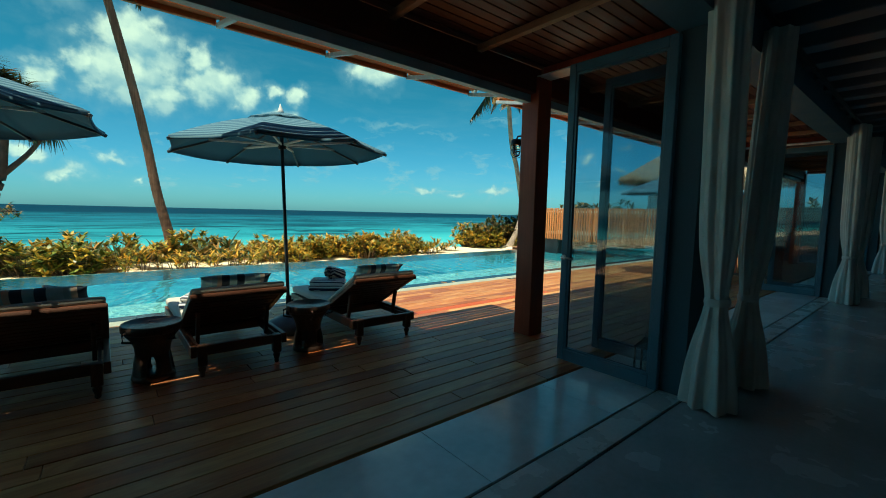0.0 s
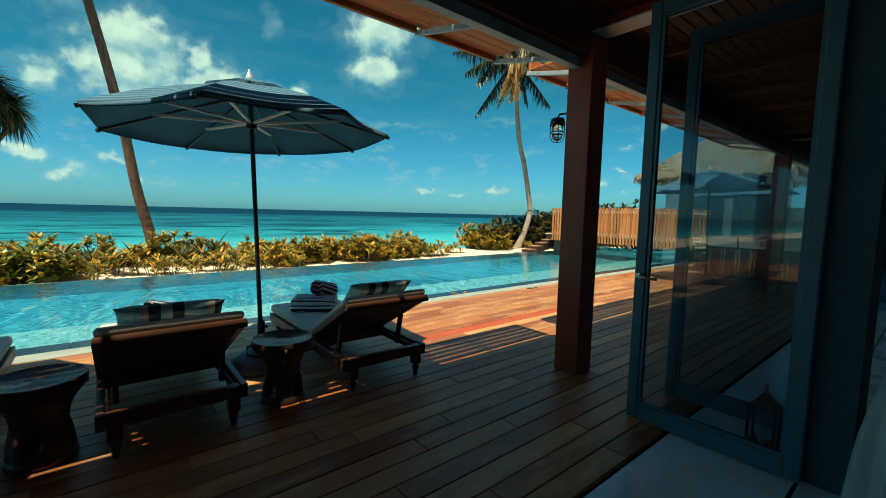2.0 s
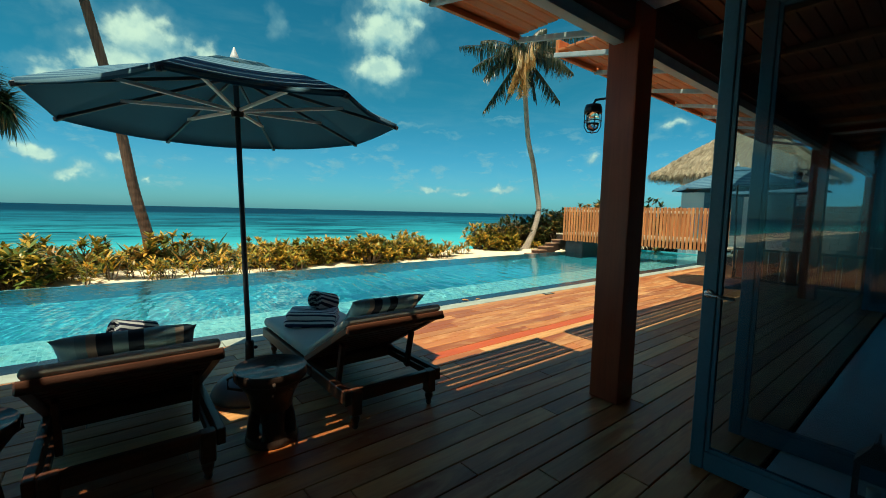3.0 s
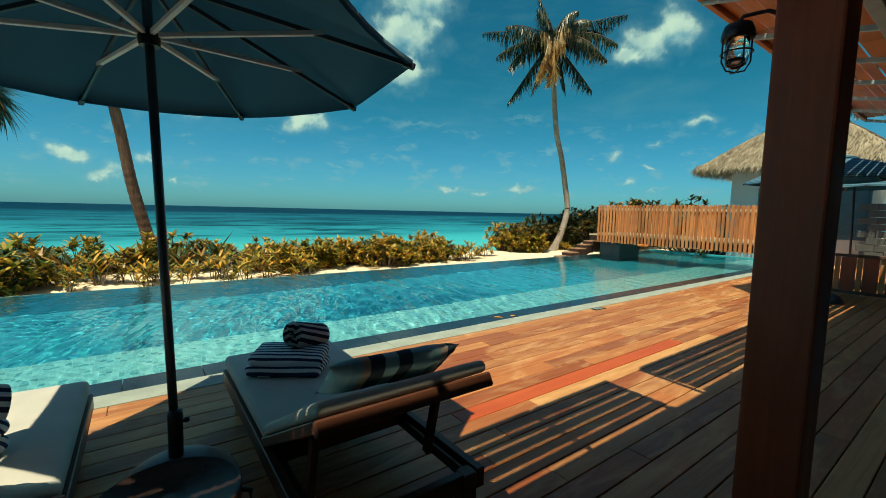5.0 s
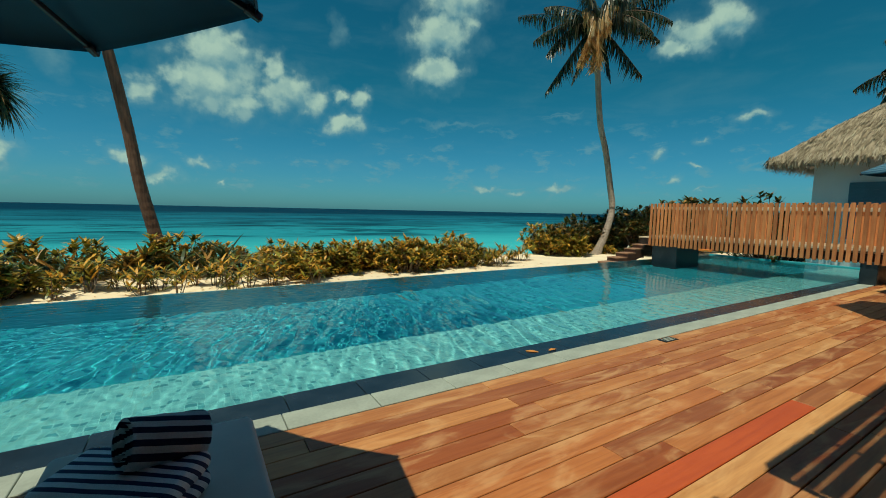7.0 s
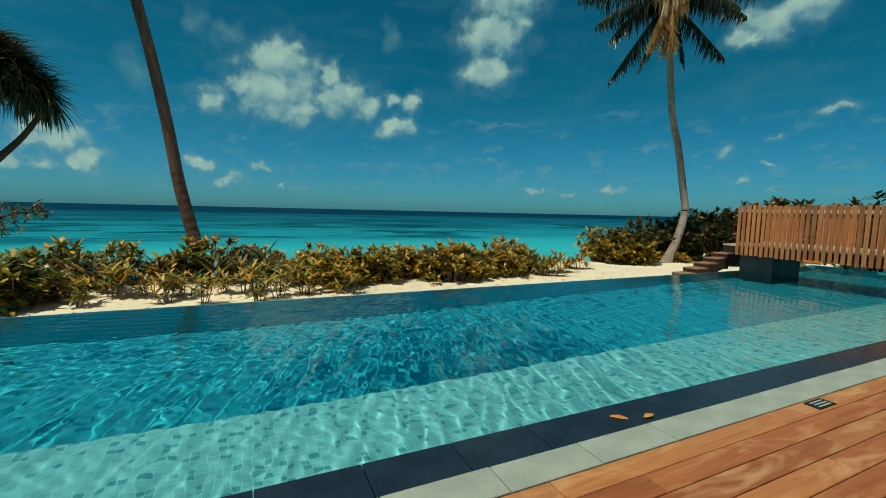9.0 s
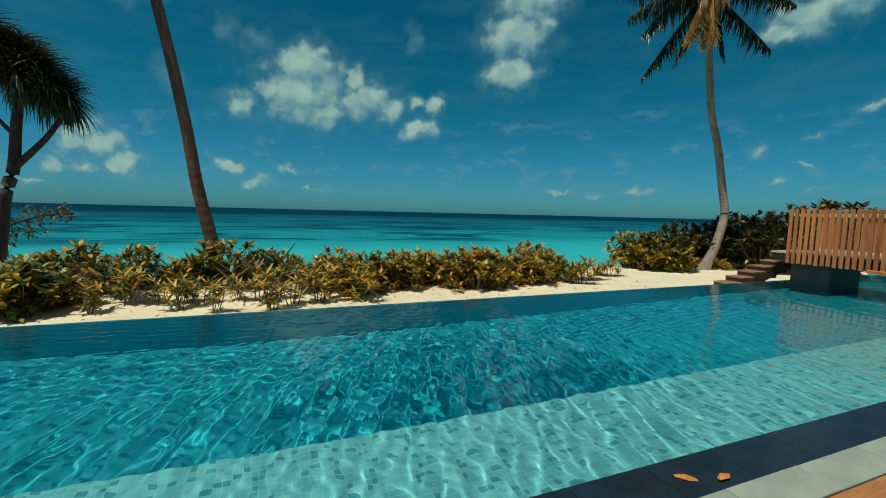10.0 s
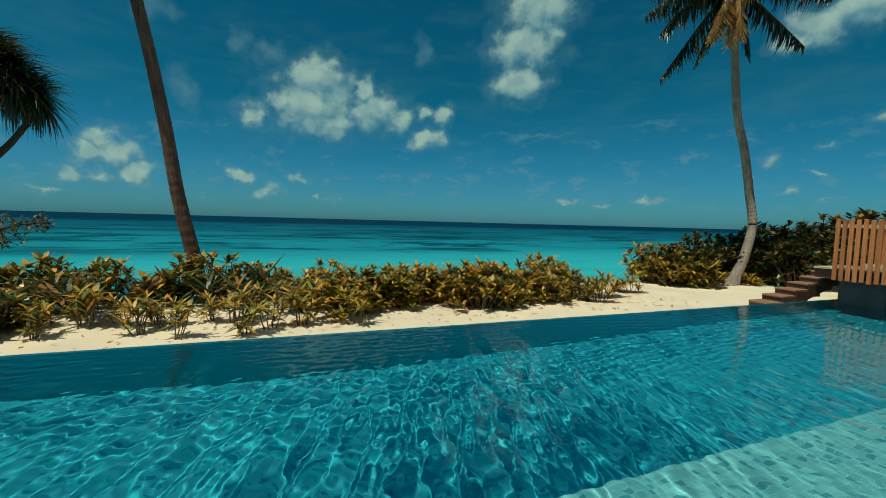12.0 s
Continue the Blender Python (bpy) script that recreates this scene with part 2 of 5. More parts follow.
M_DECK = deck_wood()
M_POST = wood("post_hardwood", (0.31, 0.055, 0.022), (0.44, 0.09, 0.036), 0.42, 2, 0.2)
M_LOUVRE = wood("louvre_hardwood", (0.56, 0.17, 0.05), (0.76, 0.27, 0.085), 0.5, 0, 0.3)
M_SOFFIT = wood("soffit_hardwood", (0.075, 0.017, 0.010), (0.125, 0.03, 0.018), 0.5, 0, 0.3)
M_RAFTER = wood("rafter_wood", (0.28, 0.15, 0.08), (0.40, 0.23, 0.13), 0.55, 1, 0.2)
M_DARKWOOD = wood("lounger_teak", (0.065, 0.023, 0.013), (0.15, 0.058, 0.03), 0.42, 0, 0.3)
M_DARKWOOD_Y = wood("lounger_teak_long", (0.065, 0.023, 0.013), (0.15, 0.058, 0.03), 0.42, 1, 0.3)
M_STOOL = wood("carved_dark_wood", (0.035, 0.022, 0.018), (0.085, 0.05, 0.036), 0.36, 2, 0.2)
M_BRIDGE = wood("bridge_batten", (0.48, 0.155, 0.05), (0.70, 0.28, 0.095), 0.6, 2, 0.5)
# paler tone for treads, rails and planks; risers and stringers use the darker one
M_PALEWOOD = wood("pale_timber", (0.62, 0.46, 0.30), (0.80, 0.66, 0.48), 0.6, 1, 0.3)
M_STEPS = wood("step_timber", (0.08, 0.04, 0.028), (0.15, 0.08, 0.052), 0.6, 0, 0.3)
M_STEEL = plain("painted_steel", (0.46, 0.54, 0.56), 0.45, 0.0, 0.12)
M_FRAME = plain("blue_grey_paint", (0.08, 0.165, 0.225), 0.42, 0.0, 0.14, 3.0)
M_WALL = plain("dark_blue_wall", (0.055, 0.10, 0.13), 0.7, 0.0, 0.15, 2.0)
M_WHITE = plain("white_render", (0.74, 0.75, 0.73), 0.8, 0.0, 0.06, 1.2, 40, 0.3)
M_INNER = plain("interior_plaster", (0.70, 0.71, 0.70), 0.85, 0.0, 0.08, 1.5)
M_CEILING = plain("grey_ceiling_board", (0.15, 0.18, 0.20), 0.8, 0.0, 0.12, 1.5)
M_FLASHING = plain("white_flashing", (0.78, 0.80, 0.80), 0.4, 0.0, 0.08)
M_FLOOR = plain("polished_concrete", (0.52, 0.56, 0.60), 0.24, 0.0, 0.14, 1.6, 25, 0.05, 0.9)
M_MARBLE = plain("pale_marble", (0.82, 0.87, 0.89), 0.15, 0.0, 0.12, 2.6, 14, 0.03, 1.0)
M_SILL = plain("pale_stone_sill", (0.68, 0.70, 0.70), 0.28, 0.0, 0.1, 3.0, 40, 0.06, 0.9)
M_COPING = plain("grey_green_sandstone", (0.36, 0.40, 0.34), 0.75, 0.0, 0.16, 3.5, 45, 0.25)
# assumed pale block wall; its shade is put into this darker grey
M_BLOCK = plain("shaded_grey_block", (0.11, 0.125, 0.125), 0.85, 0.0, 0.22, 2.5, 45, 0.3)
M_DARKTILE = plain("wet_black_tile", (0.018, 0.028, 0.042), 0.22, 0.0, 0.25, 4.0, 40, 0.08)
M_METAL = plain("dark_metal", (0.05, 0.05, 0.055), 0.4, 0.8, 0.2)
M_POLE = plain("umbrella_pole_coating", (0.05, 0.062, 0.08), 0.4, 0.3, 0.15)
M_BASE = plain("grey_base_coating", (0.08, 0.105, 0.13), 0.45, 0.0, 0.15)
M_RIB = plain("pale_aluminium", (0.72, 0.74, 0.74), 0.45, 0.0, 0.1)
M_CHROME = plain("brushed_metal", (0.6, 0.6, 0.6), 0.3, 1.0, 0.1)
M_LINEN = plain("undyed_linen", (0.68, 0.66, 0.62), 0.9, 0.0, 0.1, 4.0, 200, 0.3)
M_MATTRESS = plain("cream_canvas", (0.60, 0.57, 0.50), 0.9, 0.0, 0.07, 5.0, 220, 0.3)
# wet slate, taken darker still to carry the shadow on the piers
M_PIER = plain("shaded_wet_slate", (0.02, 0.03, 0.036), 0.4, 0.0, 0.35, 4.0, 30, 0.4)
M_SAND = plain("coral_sand", (0.92, 0.78, 0.54), 0.95, 0.0, 0.08, 1.2, 90, 0.5)
M_TRUNK = wood("palm_bark", (0.19, 0.145, 0.11), (0.47, 0.385, 0.30), 0.85, 2, 0.2)
# leaning palm: redder bark, with its backlit darkness put into the colour
M_TRUNK_RED = wood("backlit_palm_bark", (0.11, 0.055, 0.034), (0.27, 0.15, 0.095), 0.85, 2, 0.2)
M_PANDAN = plain("screw_pine_bark", (0.085, 0.055, 0.042), 0.85, 0.0, 0.35, 7, 60, 0.5)
M_STEM = plain("shrub_stem", (0.16, 0.11, 0.07), 0.8, 0.0, 0.3, 8)
M_THATCH = plain("dry_palm_thatch", (0.38, 0.31, 0.21), 0.95, 0.0, 0.3, 3.0, 70, 0.6)
M_LEAF = leaf_material("shrub_leaf", (0.045, 0.08, 0.014), (0.45, 0.385, 0.048), (0.78, 0.42, 0.05), 0.14)
M_LEAF_GREEN = leaf_material("green_shrub_leaf", (0.03, 0.07, 0.014), (0.20, 0.25, 0.04), (0.60, 0.40, 0.055), 0.15)
M_LEAF_DARK = leaf_material("sea_shrub_leaf", (0.028, 0.055, 0.018), (0.10, 0.13, 0.03), (0.42, 0.22, 0.05), 0.15)
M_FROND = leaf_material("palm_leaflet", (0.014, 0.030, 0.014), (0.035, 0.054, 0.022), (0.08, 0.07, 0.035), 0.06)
M_DRY = leaf_material("dry_frond", (0.50, 0.27, 0.08), (0.66, 0.41, 0.16), (0.70, 0.50, 0.25))
M_STRAP = leaf_material("pandanus_leaf", (0.03, 0.055, 0.022), (0.085, 0.105, 0.04), (0.30, 0.17, 0.06), 0.10)
M_CHECK = stripes("cushion_check", (1, 0, 0), [(0.0, (0.03, 0.055, 0.085)), (0.06, (0.36, 0.58, 0.64)), (0.15, (0.28, 0.47, 0.54)), (0.19, (0.52, 0.42, 0.34)), (0.225, (0.03, 0.05, 0.08)), (0.285, (0.32, 0.53, 0.59)), 0.345])
M_GLASS, _, _ = glass("door_glass", (0.44, 0.54, 0.59))
M_LAMPGLASS, _, _ = glass("lamp_glass", (0.9, 0.93, 0.92), 0.03)
M_ORANGE = plain("orange_plastic", (0.75, 0.22, 0.03), 0.45)
M_LEAFDROP = plain("fallen_leaf", (0.62, 0.25, 0.05), 0.7, 0, 0.3, 60)


def canopy_material():
    """Striped canvas outside; the bands follow the slope."""
    m, net, b = material("canopy_canvas")
    p = net.coord()
    sep = net.n("ShaderNodeSeparateXYZ")
    net.link(p, sep.inputs[0])
    band = net.math("FRACT", net.math("MULTIPLY", sep.outputs[2], 30.0))
    col = net.mix(net.math("GREATER_THAN", band, 0.5), (0.05, 0.15, 0.25), (0.16, 0.32, 0.42))
    fine = net.noise(p, 160, 2)
    net.link(net.mix(net.step(fine, 0.3, 0.7, 0, 0.25), col, (0.05, 0.13, 0.21)), b.inputs["Base Color"])
    b.inputs["Roughness"].default_value = 0.85
    tr = net.n("ShaderNodeBsdfTranslucent")
    net.link(col, tr.inputs["Color"])
    mixs = net.n("ShaderNodeMixShader")
    mixs.inputs[0].default_value = 0.22
    net.link(b.outputs[0], mixs.inputs[1])
    net.link(tr.outputs[0], mixs.inputs[2])
    net.link(mixs.outputs[0], next(n for n in net.t.nodes if n.type == "OUTPUT_MATERIAL").inputs["Surface"])
    return m


M_CANOPY = canopy_material()


def lining_material():
    """Plain canvas that lets some daylight through."""
    m, net, b = material("canvas_lining")
    fine, big = net.noise(net.coord(), 180, 2), net.noise(net.coord(), 4, 3)
    col = net.mix(net.math("ADD", net.math("MULTIPLY", fine, 0.4), net.math("MULTIPLY", big, 0.6)), (0.028, 0.125, 0.22), (0.042, 0.16, 0.27))
    net.link(col, b.inputs["Base Color"])
    b.inputs["Roughness"].default_value = 0.9
    tr = net.n("ShaderNodeBsdfTranslucent")
    net.link(col, tr.inputs["Color"])
    mixs = net.n("ShaderNodeMixShader")
    mixs.inputs[0].default_value = 0.15
    net.link(b.outputs[0], mixs.inputs[1])
    net.link(tr.outputs[0], mixs.inputs[2])
    net.link(mixs.outputs[0], next(n for n in net.t.nodes if n.type == "OUTPUT_MATERIAL").inputs["Surface"])
    return m


M_CANVAS = lining_material()


def mosaic(name, light, dark, grout, size=0.05, sheet=0.0, joint=(0, 0, 0)):
    """Glass mosaic of small square tiles in mixed tones."""
    m, net, b = material(name)
    p = net.coord()
    cell = net.vec("FLOOR", net.vec("SCALE", p, scale=1 / size))
    wn = net.n("ShaderNodeTexWhiteNoise")
    net.link(cell, wn.inputs["Vector"])
    fr = net.vec("FRACTION", net.vec("SCALE", p, scale=1 / size))
    sep = net.n("ShaderNodeSeparateXYZ")
    net.link(fr, sep.inputs[0])
    edge = None
    for i in (0, 1):
        d = net.math("ABSOLUTE", net.math("SUBTRACT", sep.outputs[i], 0.5))
        edge = d if edge is None else net.math("MAXIMUM", edge, d)
    col = net.mix(net.step(wn.outputs["Value"], 0.0, 0.82, 0.0, 0.35), light, dark)
    col = net.mix(net.step(wn.outputs["Value"], 0.82, 0.86), col, dark)
    col = net.mix(net.step(net.noise(p, 1.3, 4), 0.35, 0.7, 0, 0.25), col, dark)
    col = net.mix(net.step(edge, 0.43, 0.47), col, grout)
    if sheet:
        sp = net.n("ShaderNodeSeparateXYZ")
        net.link(net.vec("FRACTION", net.vec("SCALE", p, scale=1 / sheet)), sp.inputs[0])
        d = net.math("MAXIMUM", *(net.math("ABSOLUTE", net.math("SUBTRACT", sp.outputs[i], 0.5)) for i in (0, 1)))
        col = net.mix(net.step(d, 0.435, 0.46), col, joint)
    net.link(col, b.inputs["Base Color"])
    b.inputs["Roughness"].default_value = 0.35
    return m


M_SHELF = mosaic("shelf_mosaic", (0.40, 0.77, 0.74), (0.16, 0.42, 0.45), (0.46, 0.80, 0.77), 0.05)
M_BASIN = mosaic("basin_mosaic", (0.11, 0.48, 0.60), (0.04, 0.26, 0.38), (0.10, 0.51, 0.57), 0.05, 0.28, (0.085, 0.49, 0.54))
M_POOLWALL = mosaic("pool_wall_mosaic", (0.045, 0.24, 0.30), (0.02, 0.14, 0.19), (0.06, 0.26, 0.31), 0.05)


def water_material():
    m, net, b = glass("pool_water", (0.70, 0.94, 0.98), 0.0, 1.33)
    return m


M_WATER = water_material()


def sea_material():
    """Lagoon: turquoise over sand near the beach, reef patches, deep blue beyond."""
    m, net, b = material("lagoon_water")
    p = net.coord()
    sep = net.n("ShaderNodeSeparateXYZ")
    net.link(p, sep.inputs[0])
    far = net.math("ADD", sep.outputs[1], net.math("MULTIPLY", net.math("SUBTRACT", net.noise(net.scale(p, (0.012, 0.05, 1)), 1.0, 4), 0.5), 18.0))
    col = net.mix(net.step(far, 22, 38), (0.085, 0.50, 0.54), (0.042, 0.29, 0.36))
    col = net.mix(net.step(far, 38, 90), col, (0.024, 0.165, 0.24))
    col = net.mix(net.step(far, 120, 210), col, (0.004, 0.030, 0.070))
    reef = net.step(net.noise(net.scale(p, (0.06, 0.11, 1)), 1.0, 7, 0.70, 0.9), 0.45, 0.53)
    ripple = net.step(net.noise(net.scale(p, (0.10, 0.24, 1)), 1.0, 4, 0.65, 0.5), 0.40, 0.60, 0.2, 1.0)
    depth = net.math("MULTIPLY", net.step(far, 27, 40), 0.9)
    col = net.mix(net.math("MULTIPLY", net.math("MULTIPLY", reef, ripple), depth), col, (0.004, 0.042, 0.07))
    lines = net.step(net.noise(net.scale(p, (0.015, 0.11, 1)), 1.0, 4, 0.6, 0.3), 0.5, 0.60)
    col = net.mix(net.math("MULTIPLY", lines, net.math("MULTIPLY", net.step(far, 36, 70), 0.6)), col, (0.005, 0.05, 0.085))
    glint = net.step(net.noise(net.scale(p, (0.25, 0.9, 1)), 1.0, 5, 0.65, 0.3), 0.35, 0.75, 0.0, 0.35)
    col = net.mix(glint, col, net.mix(1.0, col, (0.55, 0.62, 0.68), "MULTIPLY"))
    net.link(col, b.inputs["Base Color"])
    b.inputs["Roughness"].default_value, b.inputs["Specular IOR Level"].default_value = 0.6, 0.02
    waves = net.noise(net.scale(p, (0.5, 1.2, 1)), 1.2, 4, 0.6)
    bump(net, b, waves, 0.25, 0.15)
    return m


M_SEA = sea_material()


# ---- building blocks ----
def thing(name, label, category, group="", at=(0, 0, 0), rz=0.0, kind=""):
    ob = new(name)
    ob.empty_display_size = 0.2
    ob.matrix_basis = pose(*at, 0, 0, rz)
    return tagged(ob, label, category, group, kind)


def mesh_of(name, bm, mat, smooth=False):
    me = bpy.data.meshes.new(name)
    bmesh.ops.recalc_face_normals(bm, faces=bm.faces)
    bm.to_mesh(me)
    bm.free()
    me.materials.append(mat)
    if smooth:
        me.polygons.foreach_set("use_smooth", [True] * len(me.polygons))
    return me


def part(name, bm, mat, parent=None, label="", smooth=False):
    ob = new(name, mesh_of(name, bm, mat, smooth))
    ob.parent = parent
    return tagged(ob, label)


def structure(name, bm, mat, label, category, smooth=False):
    return tagged(part(name, bm, mat, None, "", smooth), label, category, "", "structure")


def box(x0, x1, y0, y1, z0, z1, bevel=0.0, bm=None, m=None, segments=1):
    own = bmesh.new()
    bmesh.ops.create_cube(own, size=1.0)
    own.transform(Matrix.LocRotScale(((x0 + x1) / 2, (y0 + y1) / 2, (z0 + z1) / 2), None, (x1 - x0, y1 - y0, z1 - z0)))
    if bevel:
        bmesh.ops.bevel(own, geom=list(own.edges), offset=bevel, segments=segments, affect="EDGES", profile=0.6)
    if m is not None:
        own.transform(m)
    return own if bm is None else merge(bm, own)


def merge(bm, other):
    me = bpy.data.meshes.new("tmp")
    other.to_mesh(me)
    other.free()
    bm.from_mesh(me)
    bpy.data.meshes.remove(me)
    return bm


def lathe(profile, sides=24, bm=None, at=(0, 0, 0), cap=True):
    """A turned body from (radius, height) pairs."""
    own = bmesh.new()
    rings = []
    for r, z in profile:
        rings.append([own.verts.new((r * math.cos(2 * math.pi * i / sides), r * math.sin(2 * math.pi * i / sides), z)) for i in range(sides)])
    for a, b in zip(rings, rings[1:]):
        for i in range(sides):
            own.faces.new((a[i], a[(i + 1) % sides], b[(i + 1) % sides], b[i]))
    if cap:
        own.faces.new(rings[0][::-1])
        own.faces.new(rings[-1])
    own.transform(Matrix.Translation(at))
    return own if bm is None else merge(bm, own)


def tube(points, radii, sides=8, bm=None):
    """A round bar along points; radii may be one number or one for each point."""
    own = bmesh.new()
    pts = [Vector(p) for p in points]
    if isinstance(radii, (int, float)):
        radii = [radii] * len(pts)
    rings = []
    for i, (p, r) in enumerate(zip(pts, radii)):
        d = (pts[min(i + 1, len(pts) - 1)] - pts[max(i - 1, 0)]).normalized()
        side = d.cross(Vector((0, 0, 1)) if abs(d.z) < 0.95 else Vector((1, 0, 0))).normalized()
        up = side.cross(d)
        rings.append([own.verts.new(p + r * (math.cos(a) * side + math.sin(a) * up)) for a in (2 * math.pi * k / sides for k in range(sides))])
    for a, b in zip(rings, rings[1:]):
        for k in range(sides):
            own.faces.new((a[k], a[(k + 1) % sides], b[(k + 1) % sides], b[k]))
    own.faces.new(rings[0][::-1])
    own.faces.new(rings[-1])
    return own if bm is None else merge(bm, own)


def curve_points(pts, n):
    """Points on a smooth line through the given ones."""
    pts = [Vector(p) for p in pts]
    pts = [2 * pts[0] - pts[1]] + pts + [2 * pts[-1] - pts[-2]]
    out = []
    for i in range(1, len(pts) - 2):
        p0, p1, p2, p3 = pts[i - 1:i + 3]
        for k in range(n):
            t = k / n
            out.append(0.5 * (2 * p1 + (p2 - p0) * t + (2 * p0 - 5 * p1 + 4 * p2 - p3) * t * t + (3 * p1 - p0 - 3 * p2 + p3) * t ** 3))
    return out + [pts[-2]]


def bar(a, b, w, h, bevel=0.004, bm=None):
    """A squared timber from a to b, w wide and h deep."""
    a, b = Vector(a), Vector(b)
    d = b - a
    m = Matrix.Translation((a + b) / 2) @ d.to_track_quat("Y", "Z").to_matrix().to_4x4()
    return box(-w / 2, w / 2, -d.length / 2, d.length / 2, -h / 2, h / 2, bevel, bm, m)


# ---- ground, sea and pool ----
POOL_X0, POOL_X1 = -9.0, 19.0
SAND_Z = -0.28


def sand_mesh():
    """The beach from the pool's edge down to the lagoon, with soft hollows."""
    bm = bmesh.new()
    xs = [-90, -60, -40, -25] + [-16 + 0.5 * i for i in range(90)] + [32, 40, 60, 90]
    ys = [11.375, 11.5, 11.7] + [12 + 0.4 * i for i in range(20)] + [20.5, 21.5, 23, 26, 32]
    grid = []
    for y in ys:
        row = []
        for x in xs:
            h = SAND_Z + 0.07 * noise.noise((x * 0.5, y * 0.5, 0)) + 0.03 * noise.noise((x * 2, y * 2, 5))
            h -= 0.28 * max(0, y - 16.2) + (0.08 if y < 11.4 else 0)
            row.append(bm.verts.new((x, y, max(h, -1.6))))
        grid.append(row)
    for a, b in zip(grid, grid[1:]):
        for i in range(len(xs) - 1):
            bm.faces.new((a[i], a[i + 1], b[i + 1], b[i]))
    return bm


structure("ground_beach", sand_mesh(), M_SAND, "pale coral sand beach with soft hollows", "beach", True)
structure("ground_inland", box(-90, 90, -60, -9, -0.5, -0.12), M_SAND, "flat pale sand behind the villa", "ground")
structure("ground_side", box(19.25, 90, -9, 11.37, -0.52, -0.10), M_SAND, "flat pale sand beside the pool", "ground")
bm = bmesh.new()
vs = [bm.verts.new(p) for p in ((-4500, 14.0, -0.80), (4500, 14.0, -0.80), (4500, 4600, -0.80), (-4500, 4600, -0.80))]
bm.faces.new(vs)
structure("water_lagoon", bm, M_SEA, "turquoise lagoon deepening to blue at the horizon", "sea")

FLOOR_Z, SHELF_Z, SHELF_Y = -1.42, -0.36, 7.88
basin = tagged(new("pool_basin"), "long mosaic infinity pool with a shallow ledge", "pool", "", "structure")
part("basin_floor", box(POOL_X0, POOL_X1, SHELF_Y, 11.30, FLOOR_Z - 0.1, FLOOR_Z), M_BASIN, basin)
part("ledge", box(POOL_X0, POOL_X1, 6.68, SHELF_Y, FLOOR_Z - 0.1, SHELF_Z), M_SHELF, basin, "pale green mosaic ledge")
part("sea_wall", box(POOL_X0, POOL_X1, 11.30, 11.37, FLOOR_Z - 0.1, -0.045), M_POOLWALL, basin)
part("end_wall", box(POOL_X0 - 0.2, POOL_X0, 6.68, 11.37, FLOOR_Z - 0.1, -0.042), M_BASIN, basin)
part("end_wall", box(POOL_X1, POOL_X1 + 0.2, 6.68, 11.37, FLOOR_Z - 0.1, 0.0), M_BASIN, basin)


def water_mesh():
    """The pool's surface: crossing trains of small ripples, calmer away from the inlet."""
    step = 0.022
    nx, ny = int((POOL_X1 - POOL_X0) / step), int((11.36 - 6.69) / step)
    gx, gy = np.meshgrid(np.linspace(POOL_X0, POOL_X1, nx + 1), np.linspace(6.69, 11.36, ny + 1))
    rs = np.random.RandomState(5)
    h = np.zeros_like(gx)
    for i in range(28):
        lam = 0.094 * 1.063 ** i
        a = rs.normal(-0.22, 0.27)
        k = 2 * np.pi / lam
        wob = 0.5 * np.sin(0.9 * gx + 1.3 * gy + i) + 0.4 * np.sin(1.7 * gy - 0.6 * gx + 2 * i)
        h += 0.025 / k * np.sin(k * (np.cos(a) * gx + np.sin(a) * gy) + rs.uniform(0, 6.28) + 1.6 * wob)
    h *= 0.36 - 0.18 * np.clip((gx - 7.0) / 2.5, 0, 1) * np.clip((gy - 7.7) / 0.5, 0, 1) + 0.85 * np.exp(-((gx - 5.6) / 2.4) ** 2) * (gx < 5.6) + 0.85 * np.exp(-((gx - 5.6) / 1.9) ** 2) * (gx >= 5.6)
    h *= 1.0 - 0.7 * np.clip((gy - 9.2) / 1.6, 0, 1)
    for i in range(9):                    # fine cross ripples along the sea edge
        k = 2 * np.pi / (0.10 * 1.09 ** i)
        h += 0.020 / k * np.clip((gy - 9.3) / 1.2, 0, 1) * np.sin(k * (gy + 0.25 * rs.normal() * gx) + rs.uniform(0, 6.28) + 1.3 * np.sin(1.1 * gx + 2 * i))
    for i in range(9):                    # short ripples over the ledge
        k = 2 * np.pi / (0.085 * 1.10 ** i)
        h += 0.017 / k * np.clip((8.0 - gy) / 0.5, 0, 1) * np.sin(k * (0.8 * gx + (0.35 * rs.normal() + 0.3) * gy) + rs.uniform(0, 6.28) + 1.4 * np.sin(1.3 * gx + 2.1 * gy + 2 * i))
    co = np.stack([gx, gy, -0.03 + h], -1).reshape(-1, 3)
    i = np.arange((nx + 1) * (ny + 1)).reshape(ny + 1, nx + 1)
    quads = np.stack([i[:-1, :-1], i[:-1, 1:], i[1:, 1:], i[1:, :-1]], -1).reshape(-1, 4)
    return data_mesh("water_pool", co.tolist(), quads.tolist(), M_WATER, True)


def data_mesh(name, verts, faces, mat, smooth=False):
    me = bpy.data.meshes.new(name)
    me.from_pydata(verts, [], faces)
    me.materials.append(mat)
    if smooth:
        me.polygons.foreach_set("use_smooth", [True] * len(me.polygons))
    return me


water = tagged(new("water_pool", water_mesh()), "clear rippled turquoise pool water", "water", "", "structure")
water.cycles.is_caustics_caster = True
sun_data.cycles.is_caustics_light = True
for ob in basin.children:
    ob.cycles.is_caustics_receiver = True

